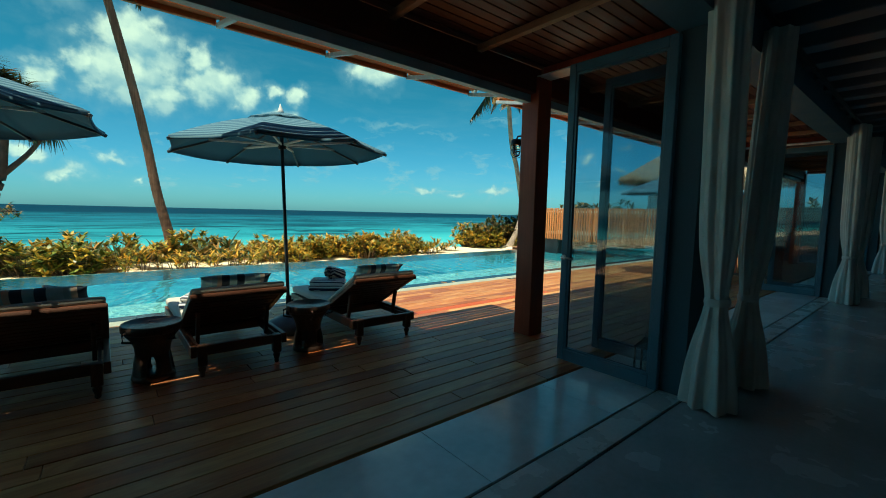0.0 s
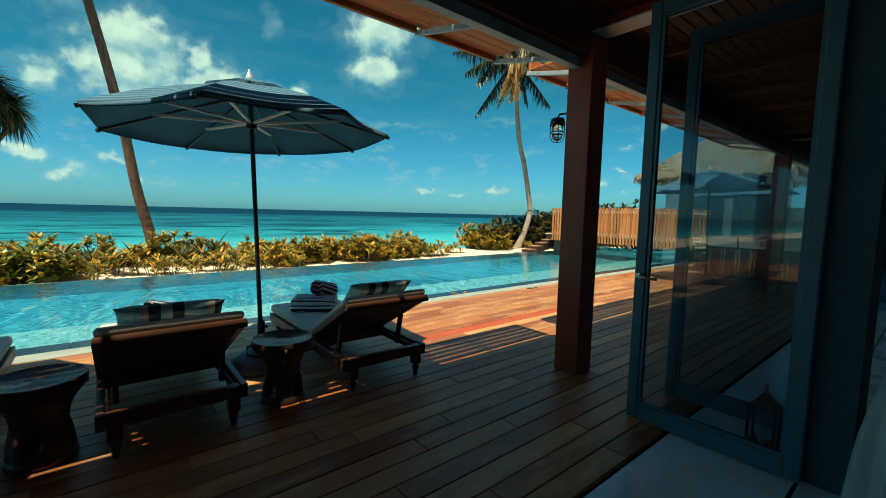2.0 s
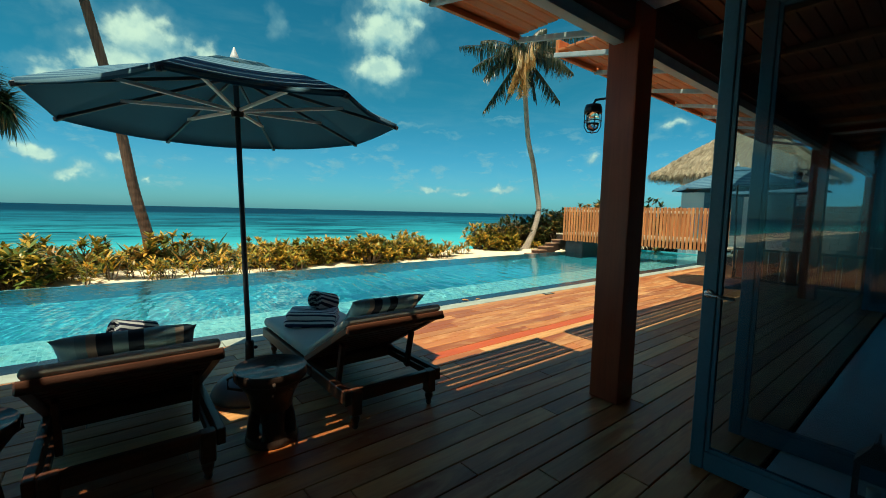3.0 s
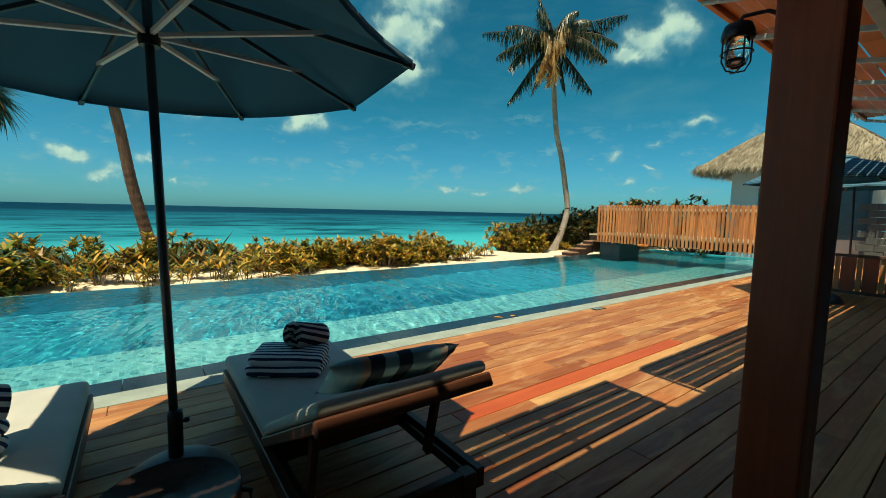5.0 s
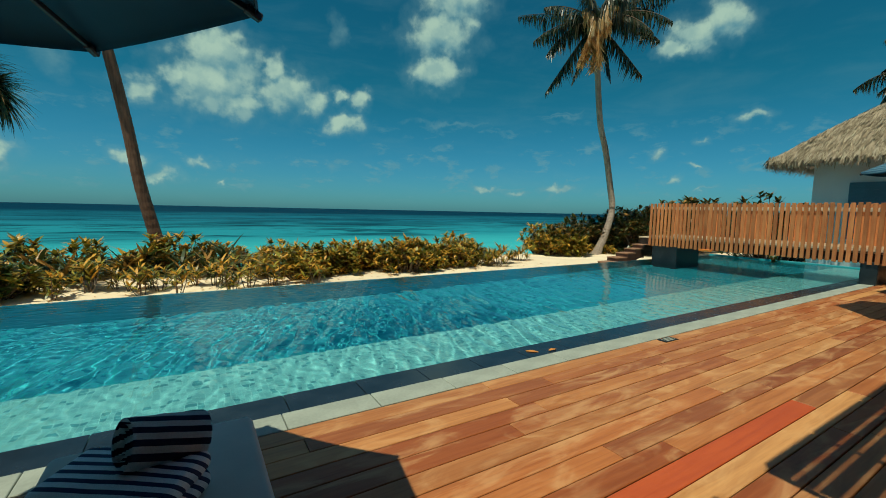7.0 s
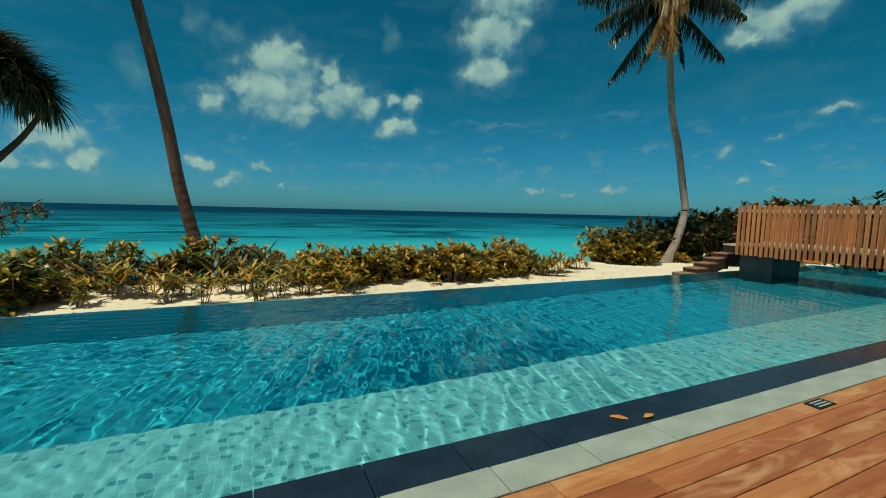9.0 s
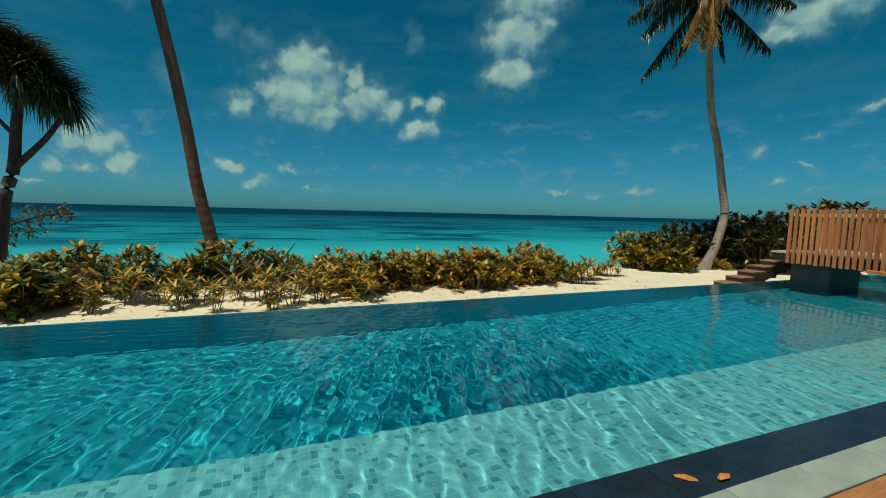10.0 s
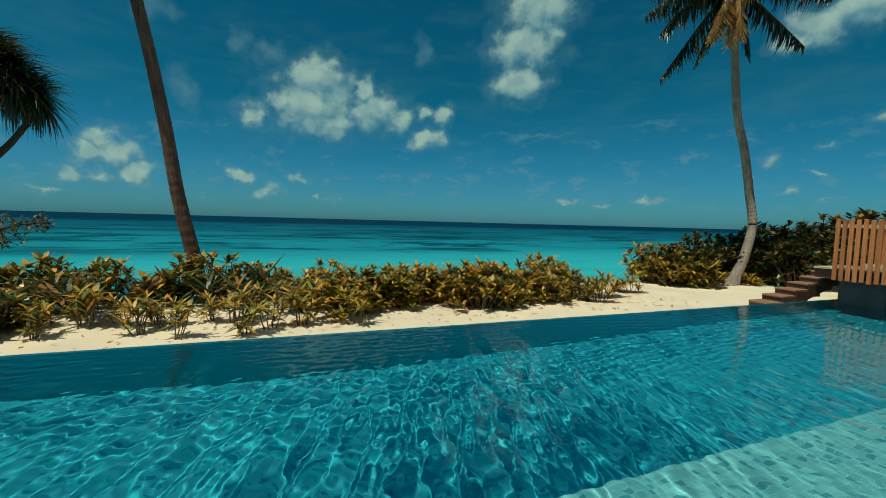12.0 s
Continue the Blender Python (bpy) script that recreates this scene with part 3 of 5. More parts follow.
edge_tiles = tagged(new("pool_edge"), "row of wet black tiles along the water", "tiles", "", "structure")
coping = tagged(new("coping"), "pale grey-green sandstone pool coping", "coping", "", "structure")
tile_me = mesh_of("edge_tile", box(-0.274, 0.274, -0.155, 0.155, -0.05, 0.0, 0.003), M_DARKTILE)
cope_me = mesh_of("coping_stone", box(-0.312, 0.312, -0.112, 0.112, -0.06, 0.0, 0.004), M_COPING)
for i in range(int((POOL_X1 - POOL_X0) / 0.553)):
    ob = new("edge_tile", tile_me)
    ob.parent = edge_tiles
    ob.matrix_basis = pose(POOL_X0 + 0.28 + 0.553 * i + 0.09, 6.537, -0.012)
for i in range(int((POOL_X1 - POOL_X0) / 0.63)):
    ob = new("coping_stone", cope_me)
    ob.parent = coping
    ob.matrix_basis = pose(POOL_X0 + 0.31 + 0.63 * i + 0.23, 6.265, 0.001 * (i % 3))
structure("pool_edge_bed", box(POOL_X0, POOL_X1, 6.14, 6.68, -0.5, -0.055), M_SILL, "pale mortar bed under the pool edge", "bed")

# ---- floors of the villa ----
X0, X1 = -7.0, 18.0
structure("floor", box(X0, X1, -7.0, 1.215, -0.3, 0.0), M_FLOOR, "dull polished concrete floor of the open living room", "floor")
structure("door_sill", box(X0, X1, 1.235, 1.425, -0.3, 0.004, 0.003), M_SILL, "pale stone door sill", "sill")
structure("sill_track", box(X0, X1, 1.425, 1.445, -0.3, -0.012), M_METAL, "dark metal sliding door track", "track")
# groove in dark metal: the sill's shadow edge is put into its colour
structure("sill_gap", box(X0, X1, 1.215, 1.235, -0.3, -0.012), M_METAL, "dark joint between floor and sill, shadow put into its colour", "joint")
terrace = tagged(new("floor_marble"), "polished pale marble strip along the doors", "floor", "", "structure")
for i in range(20):
    x = X0 + 1.25 * i
    part("marble_slab", box(x + 0.002, x + 1.248, 1.446, 2.085, -0.3, 0.0, 0.002), M_MARBLE, terrace)
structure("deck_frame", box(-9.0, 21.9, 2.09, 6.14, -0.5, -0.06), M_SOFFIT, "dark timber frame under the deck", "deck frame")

# ---- the villa's wall, roof and doors ----
BAY, PIER_A, PIER_B = 6.90, 3.70, 4.20         # piers stand between PIER_A and PIER_B, every BAY
DOOR_TOP = 2.82


def pier(i):
    x = BAY * i
    structure("wall_pier", box(PIER_A + x, PIER_B + x, 1.24, 1.44, 0.004, 3.05), M_WALL, "dark blue-grey pier between two folding doors", "wall")


for i in (-1, 0, 1, 2):
    pier(i)
structure("wall_header", box(X0, X1, 1.16, 1.46, DOOR_TOP + 0.03, 3.25), M_FRAME, "blue-grey beam above the folding doors", "beam")
structure("wall_back", box(X0, X1, -7.2, -7.0, -0.3, 3.6), M_INNER, "plain plaster back wall", "wall")
structure("wall_west", box(X0 - 0.2, X0, -7.2, 1.44, -0.3, 3.6), M_INNER, "plain plaster end wall", "wall")
structure("wall_east", box(X1, X1 + 0.2, -7.2, 1.44, -0.3, 3.6), M_INNER, "plain plaster end wall", "wall")
bm = box(X0, X1, -7.2, 1.16, 3.30, 3.5)
for i in range(40):
    box(X0 + 0.62 * i + 0.1, X0 + 0.62 * i + 0.32, -7.0, 1.16, 3.08, 3.298, 0.01, bm)
structure("ceiling", bm, M_CEILING, "plaster ceiling with close-set beams", "ceiling")
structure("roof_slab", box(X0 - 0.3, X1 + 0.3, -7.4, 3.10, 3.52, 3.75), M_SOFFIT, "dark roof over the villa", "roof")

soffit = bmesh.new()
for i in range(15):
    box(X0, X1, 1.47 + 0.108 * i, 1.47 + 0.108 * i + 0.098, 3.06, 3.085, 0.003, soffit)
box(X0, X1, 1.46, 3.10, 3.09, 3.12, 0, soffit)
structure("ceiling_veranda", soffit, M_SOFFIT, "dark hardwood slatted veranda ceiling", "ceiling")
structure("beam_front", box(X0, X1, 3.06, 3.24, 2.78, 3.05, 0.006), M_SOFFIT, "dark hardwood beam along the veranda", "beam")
rafter_me = mesh_of("rafter", box(-0.03, 0.03, 1.47, 3.055, 2.99, 3.055, 0.004), M_RAFTER)
for i in range(25):
    ob = tagged(new("rafter", rafter_me), "pale timber rafter under the veranda ceiling", "rafter", "veranda rafters", "structure")
    ob.matrix_basis = pose(-6.9 + 1.0 * i + 0.01, 0, 0)
for i in (-1, 0, 1, 2):
    structure("roof_edge_steel", box(max(X0, 4.247 + BAY * (i - 1)), min(X1, 4.008 + BAY * i), 3.13, 3.21, 2.69, 2.776, 0.003), M_STEEL, "grey painted steel channel along the roof edge", "roof edge")

# unseen board, added to close a sun leak behind the roof edge
structure("roof_apron", box(X0, X1, 3.0, 3.43, 3.13, 3.16), M_SOFFIT, "unseen boarding above the roof edge, added to stop sunlight", "roof board")

# sun louvre beyond the roof edge: panels with a gap before each post
LOUVRE_Y0, LOUVRE_Y1, LOUVRE_Z = 3.30, 3.99, 2.97


def louvre_panel(x0, x1):
    """A run of louvre bays: brackets every 0.95 m, boards and a fascia between each two."""
    t = thing("sun_louvre", "slatted hardwood sun louvre in a grey steel frame", "louvre", "sun louvres", kind="structure")
    ends = [x1 - 0.02 - 0.95 * k for k in range(int((x1 - x0) / 0.95) + 1)]
    if ends[-1] - x0 > 0.3:
        ends.append(x0 + 0.02)
    for b, a in zip(ends, ends[1:]):
        slat = mesh_of("slat", box(a + 0.001, b - 0.001, -0.0425, 0.0425, -0.010, 0.010, 0.002), M_LOUVRE)
        part("inner_board", box(a + 0.001, b - 0.001, LOUVRE_Y0, 3.49, LOUVRE_Z - 0.012, LOUVRE_Z + 0.012, 0.003), M_LOUVRE, t)
        for k in range(5):
            ob = new("slat", slat)
            ob.parent = t
            ob.matrix_basis = pose(0, 3.555 + 0.096 * k, LOUVRE_Z, 3, 0, 0)
        part("fascia", box(a + 0.019, b - 0.019, LOUVRE_Y1 - 0.01, LOUVRE_Y1 + 0.03, LOUVRE_Z - 0.05, LOUVRE_Z + 0.10, 0.004), M_LOUVRE, t, "orange-brown hardwood fascia")
    for x in ends:
        part("bracket", bar((x, 3.21, 2.75), (x, LOUVRE_Y1 + 0.02, LOUVRE_Z - 0.045), 0.036, 0.04, 0.003), M_STEEL, t, "grey steel bracket")


for i in (-1, 0, 1):
    louvre_panel(PIER_B + 0.15 + BAY * (i - 1), 3.88 + BAY * i)


def veranda_post(i):
    x = 4.01 + BAY * i
    t = thing("veranda_post", "square reddish-brown hardwood veranda post", "post", "veranda posts", (x, 3.02, 0), kind="structure")
    part("shaft", box(0, 0.235, 0, 0.236, 0.0, 2.95, 0.012, segments=2), M_POST, t)
    part("socket", box(0.235, 0.25, 0.06, 0.16, 0.42, 0.56, 0.004), M_METAL, t, "small dark socket box")
    part("tie_beam", box(0.05, 0.19, -1.56, -0.01, 2.968, 3.056, 0.005), M_POST, t)
    part("tie_flashing", box(0.0, 0.22, -1.55, 0.035, 2.952, 2.966, 0.002), M_FLASHING, t, "pale metal flashing")


for i in (-1, 0, 1, 2):
    veranda_post(i)


def door_leaf(x, y0, y1, handle):
    """A tall glazed leaf of a folding door, standing open across the wall."""
    t = thing("folding_door_leaf", "open blue-grey glazed folding door leaf with narrow frame", "door", "folding door leaves", (x, 0, 0), kind="structure")
    d = 0.028
    part("stile", box(-d, d, y0, y0 + 0.07, 0.012, DOOR_TOP, 0.005), M_FRAME, t)
    part("stile", box(-d, d, y1 - 0.07, y1, 0.012, DOOR_TOP, 0.005), M_FRAME, t)
    part("top_rail", box(-d, d, y0 + 0.072, y1 - 0.072, DOOR_TOP - 0.085, DOOR_TOP, 0.005), M_FRAME, t)
    part("bottom_rail", box(-d, d, y0 + 0.072, y1 - 0.072, 0.012, 0.12, 0.005), M_FRAME, t)
    for s in (-1, 1):
        bead = bmesh.new()
        for a0, a1, b0, b1 in ((y0 + 0.072, y0 + 0.09, 0.122, DOOR_TOP - 0.087), (y1 - 0.09, y1 - 0.072, 0.122, DOOR_TOP - 0.087),
                               (y0 + 0.092, y1 - 0.092, 0.122, 0.14), (y0 + 0.092, y1 - 0.092, DOOR_TOP - 0.105, DOOR_TOP - 0.087)):
            box(s * 0.012 - 0.006, s * 0.012 + 0.006, a0, a1, b0, b1, 0, bead)
        part("glazing_bead", bead, M_FRAME, t)
    pane = part("pane", box(-0.003, 0.003, y0 + 0.074, y1 - 0.074, 0.124, DOOR_TOP - 0.089), M_GLASS, t, "clear reflective glass")
    pane.visible_shadow = False
    if handle:
        h = part("handle", tube([(-0.03, y1 - 0.035, 1.02), (-0.075, y1 - 0.035, 1.02), (-0.08, y1 - 0.06, 1.02), (-0.08, y1 - 0.17, 1.015)], 0.009), M_CHROME, t, "slim metal lever handle", True)
        part("rose", lathe([(0.024, 0), (0.024, 0.008), (0.018, 0.012)], 16), M_CHROME, h).matrix_basis = pose(-0.03, y1 - 0.035, 1.02, 0, -90, 0)
    for z in (0.35, 1.4, 2.45):
        part("hinge", lathe([(0.011, -0.05), (0.011, 0.05)], 10, None, (d + 0.014, y0 + 0.01, z)), M_METAL, t)
    return t


for i in (0, 1, 2):
    door_leaf(3.66 + BAY * i, 1.42, 2.375, True)
    door_leaf(4.27 + BAY * i, 1.50, 2.36, False)
door_leaf(4.27 - BAY, 1.50, 2.36, False)


def curtain(x, y, r_top, tie_z, lean, top=3.02, seed=0):
    """A tied-back linen curtain: a deep-folded bundle, drawn in at the tie, flaring at the floor."""
    t = thing("curtain", "undyed linen curtain tied back beside the open door", "curtain", "tied curtains", (x, y, 0))
    rng = random.Random(seed)
    ph = [rng.uniform(0, 6.28) for _ in range(4)]
    bm = bmesh.new()
    n, rows = 108, 48
    grid = []
    for j in range(rows + 1):
        z = 0.012 + (top - 0.012) * j / rows
        k = math.exp(-((z - tie_z) / 0.30) ** 2)
        low = max(0.0, 1 - z / tie_z)
        r = r_top * (0.98 - 0.42 * k + 0.42 * low)
        cx = lean * max(0.0, (z - tie_z) / (top - tie_z)) ** 0.8
        ring = []
        for i in range(n):
            a = 2 * math.pi * i / n
            fold = math.sin(7 * a + ph[0] + 0.5 * math.sin(1.3 * z + ph[1])) + 0.35 * math.sin(16 * a + ph[2] + 0.8 * z) + 0.8 * math.sin(3 * a + ph[3])
            rr = r * (1 + (0.12 + 0.05 * low) * fold)
            ring.append(bm.verts.new((cx + rr * math.cos(a), 0.78 * rr * math.sin(a), z)))
        grid.append(ring)
    for a, b in zip(grid, grid[1:]):
        for i in range(n):
            bm.faces.new((a[i], a[(i + 1) % n], b[(i + 1) % n], b[i]))
    part("drape", bm, M_LINEN, t, "", True)
    part("tie_band", lathe([(0.66 * r_top, -0.03), (0.72 * r_top, 0), (0.66 * r_top, 0.03)], 24, None, (0, 0, tie_z), False), M_LINEN, t, "narrow linen tie band", True).scale = (1.0, 0.8, 1)
    return t


curtain(3.74, 1.07, 0.150, 0.80, -0.16, seed=1)
curtain(4.44, 1.05, 0.135, 0.76, 0.28, seed=2)
curtain(10.22, 1.05, 0.165, 0.80, -0.25, seed=3)
curtain(11.30, 1.05, 0.17, 0.80, 0.28, seed=4)
curtain(17.1, 1.05, 0.20, 0.80, -0.2, seed=5)
structure("curtain_rail", box(X0, X1, 1.045, 1.085, 3.045, 3.075, 0.003), M_METAL, "dark metal curtain rail under the ceiling beams", "curtain rail")


def wall_lantern(x, y, z):
    """A caged bulkhead lantern that hangs on a post's arm."""
    t = thing("bulkhead_lantern", "dark metal caged outdoor lantern on the post", "lantern", "veranda lanterns", (x, y, z))
    part("cap", lathe([(0.03, 0.13), (0.07, 0.125), (0.082, 0.09), (0.085, 0.05), (0.078, 0.045)], 20), M_METAL, t, "", True)
    part("jar", lathe([(0.06, 0.05), (0.062, -0.05), (0.05, -0.10), (0.02, -0.12)], 20), M_LAMPGLASS, t, "clear glass jar", True)
    for k in range(4):
        a = math.pi / 4 + math.pi / 2 * k
        c, s = math.cos(a), math.sin(a)
        part("cage_bar", tube([(0.078 * c, 0.078 * s, 0.05), (0.078 * c, 0.078 * s, -0.08), (0.05 * c, 0.05 * s, -0.13), (0.0, 0.0, -0.14)], 0.005, 6), M_METAL, t)
    part("cage_ring", tube([(0.08 * math.cos(v), 0.08 * math.sin(v), -0.03) for v in np.linspace(0, 6.283, 17)], 0.005, 6), M_METAL, t)
    part("arm", tube([(0, 0, 0.13), (0, -0.02, 0.17), (0.03, -0.13, 0.17), (0.03, -0.21, 0.12)], 0.012, 8), M_METAL, t, "", True)
    part("wall_plate", box(-0.05, 0.11, -0.225, -0.205, 0.02, 0.20, 0.006), M_METAL, t)
    return t


for x in (4.15, 4.15 + BAY):
    wall_lantern(x, 3.44, 2.225).scale = (0.84, 0.84, 0.84)


def floor_lantern(x, y):
    t = thing("floor_lantern", "small dark metal candle lantern on the marble", "lantern", "", (x, y, 0.0))
    part("base", box(-0.10, 0.10, -0.10, 0.10, 0, 0.03, 0.005), M_METAL, t)
    for sx in (-0.09, 0.09):
        for sy in (-0.09, 0.09):
            part("corner_post", box(sx - 0.01, sx + 0.01, sy - 0.01, sy + 0.01, 0.03, 0.33, 0.002), M_METAL, t)
    part("roof", lathe([(0.15, 0.33), (0.14, 0.345), (0.05, 0.43), (0.035, 0.46)], 4), M_METAL, t).rotation_euler = (0, 0, math.pi / 4)
    part("ring", tube([(0.04 * math.cos(v), 0, 0.495 + 0.04 * math.sin(v)) for v in np.linspace(0, 6.283, 13)], 0.005, 6), M_METAL, t)
    part("candle", lathe([(0.035, 0.03), (0.035, 0.15), (0.02, 0.155)], 16), M_MATTRESS, t, "cream candle")
    return t


floor_lantern(3.97, 1.66).scale = (0.75, 0.75, 0.75)


# ---- poolside furniture ----
def umbrella(at, lean, spin):
    """A market umbrella: base, pole, eight ribs with struts, canopy with a vent on top."""
    t = thing("market_umbrella", "open slate-blue striped market umbrella on a round base", "umbrella", "pool umbrellas", at)
    part("base", lathe([(0.27, 0.0), (0.276, 0.025), (0.266, 0.055), (0.235, 0.10), (0.17, 0.145), (0.09, 0.178), (0.045, 0.19)], 36), M_BASE, t, "heavy grey round base", True)
    part("sleeve", lathe([(0.032, 0.18), (0.032, 0.40), (0.027, 0.42)], 16), M_METAL, t, "", True)
    part("knob", lathe([(0.008, 0.03), (0.009, 0.042), (0.014, 0.046), (0.013, 0.06)], 10), M_METAL, t, "dark tightening knob", True).matrix_basis = pose(0, 0, 0.35, 0, 90, 20)
    m = pose(0, 0, 0.2, lean[0], lean[1], 0)
    def leaning(ob):
        ob.matrix_basis = m
        return ob
    hub, rim, top, rad = 1.95, 1.885, 2.29, 1.175
    leaning(part("pole", lathe([(0.0195, -0.05), (0.0195, top)], 16), M_POLE, t, "", True))
    leaning(part("finial", lathe([(0.028, top), (0.034, top + 0.03), (0.028, top + 0.05), (0.012, top + 0.09), (0.004, top + 0.115)], 16), M_RIB, t, "pale turned finial", True))
    leaning(part("hub", lathe([(0.04, hub - 0.05), (0.045, hub - 0.02), (0.04, hub + 0.02)], 16), M_METAL, t))
    bm = bmesh.new()
    n = 8
    tip = [Vector((rad * math.cos(spin + 2 * math.pi * k / n), rad * math.sin(spin + 2 * math.pi * k / n), rim)) for k in range(n)]
    neck = [Vector((0.20 * math.cos(spin + 2 * math.pi * k / n), 0.20 * math.sin(spin + 2 * math.pi * k / n), top - 0.055)) for k in range(n)]
    steps, across = 8, 6
    def cloth(k, s, v):
        a = neck[k].lerp(tip[k], s)
        b = neck[(k + 1) % n].lerp(tip[(k + 1) % n], s)
        p = a.lerp(b, v)
        p.z += 0.03 * math.sin(math.pi * s) - 0.02 * math.sin(math.pi * v) * s
        return p * 1.0 - Vector((p.x, p.y, 0)) * 0.02 * math.sin(math.pi * v) * s
    for k in range(n):
        rows = [[bm.verts.new(cloth(k, i / steps, j / across)) for j in range(across + 1)] for i in range(steps + 1)]
        for a, b in zip(rows, rows[1:]):
            for j in range(across):
                bm.faces.new((a[j], a[j + 1], b[j + 1], b[j]))
        # narrow hem under the rim
        edge = rows[-1]
        low = [bm.verts.new(v.co - Vector((0, 0, 0.025))) for v in edge]
        for j in range(across):
            bm.faces.new((edge[j], edge[j + 1], low[j + 1], low[j]))
    bmesh.ops.remove_doubles(bm, verts=bm.verts, dist=0.0005)
    lining = bm.copy()
    for v in lining.verts:
        v.co = Vector((v.co.x * 0.992, v.co.y * 0.992, v.co.z - 0.007))
    leaning(part("lining", lining, M_CANVAS, t, "plain slate-blue underside", True))
    canopy = leaning(part("canopy", bm, M_CANOPY, t, "slate-blue canvas with fine stripes", True))
    bm = bmesh.new()
    vent = [[bm.verts.new((r * math.cos(spin + 2 * math.pi * k / 16), r * math.sin(spin + 2 * math.pi * k / 16), z - (0.012 if k % 2 else 0) * (r > 0.2))) for k in range(16)]
            for r, z in ((0.03, top + 0.01), (0.17, top - 0.015), (0.36, top - 0.075))]
    for a, b in zip(vent, vent[1:]):
        for k in range(16):
            bm.faces.new((a[k], a[(k + 1) % 16], b[(k + 1) % 16], b[k]))
    part("vent", bm, M_CANOPY, canopy, "small raised wind vent", True)
    for k in range(n):
        d = tip[k] - neck[k]
        mid = neck[k] + 0.45 * d
        low = Vector((0, 0, -0.022))
        inner = Vector((0.04 * math.cos(spin + 2 * math.pi * k / n), 0.04 * math.sin(spin + 2 * math.pi * k / n), 2.18))
        rib = leaning(part("rib", bar(inner, tip[k] + 1.2 * low, 0.016, 0.022, 0.002), M_POLE, t, "dark metal rib"))
        start = Vector((0.042 * math.cos(spin + 2 * math.pi * k / n), 0.042 * math.sin(spin + 2 * math.pi * k / n), hub))
        part("strut", bar(start, neck[k] + 0.58 * d + 1.8 * low, 0.02, 0.022, 0.002), M_RIB, rib, "pale metal strut")
        part("tip_cap", bar(neck[k] + 0.95 * d + 1.4 * low, tip[k] + 1.4 * low + 0.01 * d, 0.03, 0.03, 0.005), M_POLE, rib)
    return t


for x, y in ((1.86, 4.86), (-0.83, 4.72), (11.2, 4.36), (13.7, 4.45)):
    umbrella((x, y, 0.0), (-1.6, -1.2), radians(16.5))


def soft_box(sx, sy, sz, r, bulge=0.0, m=None):
    """A stuffed block with rounded edges and a slightly swollen top."""
    bm = bmesh.new()
    bmesh.ops.create_cube(bm, size=1.0)
    bm.transform(Matrix.Diagonal((sx, sy, sz, 1)))
    bmesh.ops.bevel(bm, geom=list(bm.edges), offset=r, segments=4, affect="EDGES", profile=0.5)
    bmesh.ops.subdivide_edges(bm, edges=[e for e in bm.edges if e.calc_length() > 0.2], cuts=6, use_grid_fill=True)
    for v in bm.verts:
        k = (1 - (2 * v.co.x / sx) ** 2) * (1 - (2 * v.co.y / sy) ** 2)
        v.co.z += (bulge * k + 0.004 * noise.noise(v.co * 9)) * (1 if v.co.z > 0 else 0.2)
    if m is not None:
        bm.transform(m)
    return bm


W = 0.77            # lounger: width, head end at y = 0, foot end at y = 1.86
SEAT, HINGE, LIFT = 0.27, 0.74, 29.0


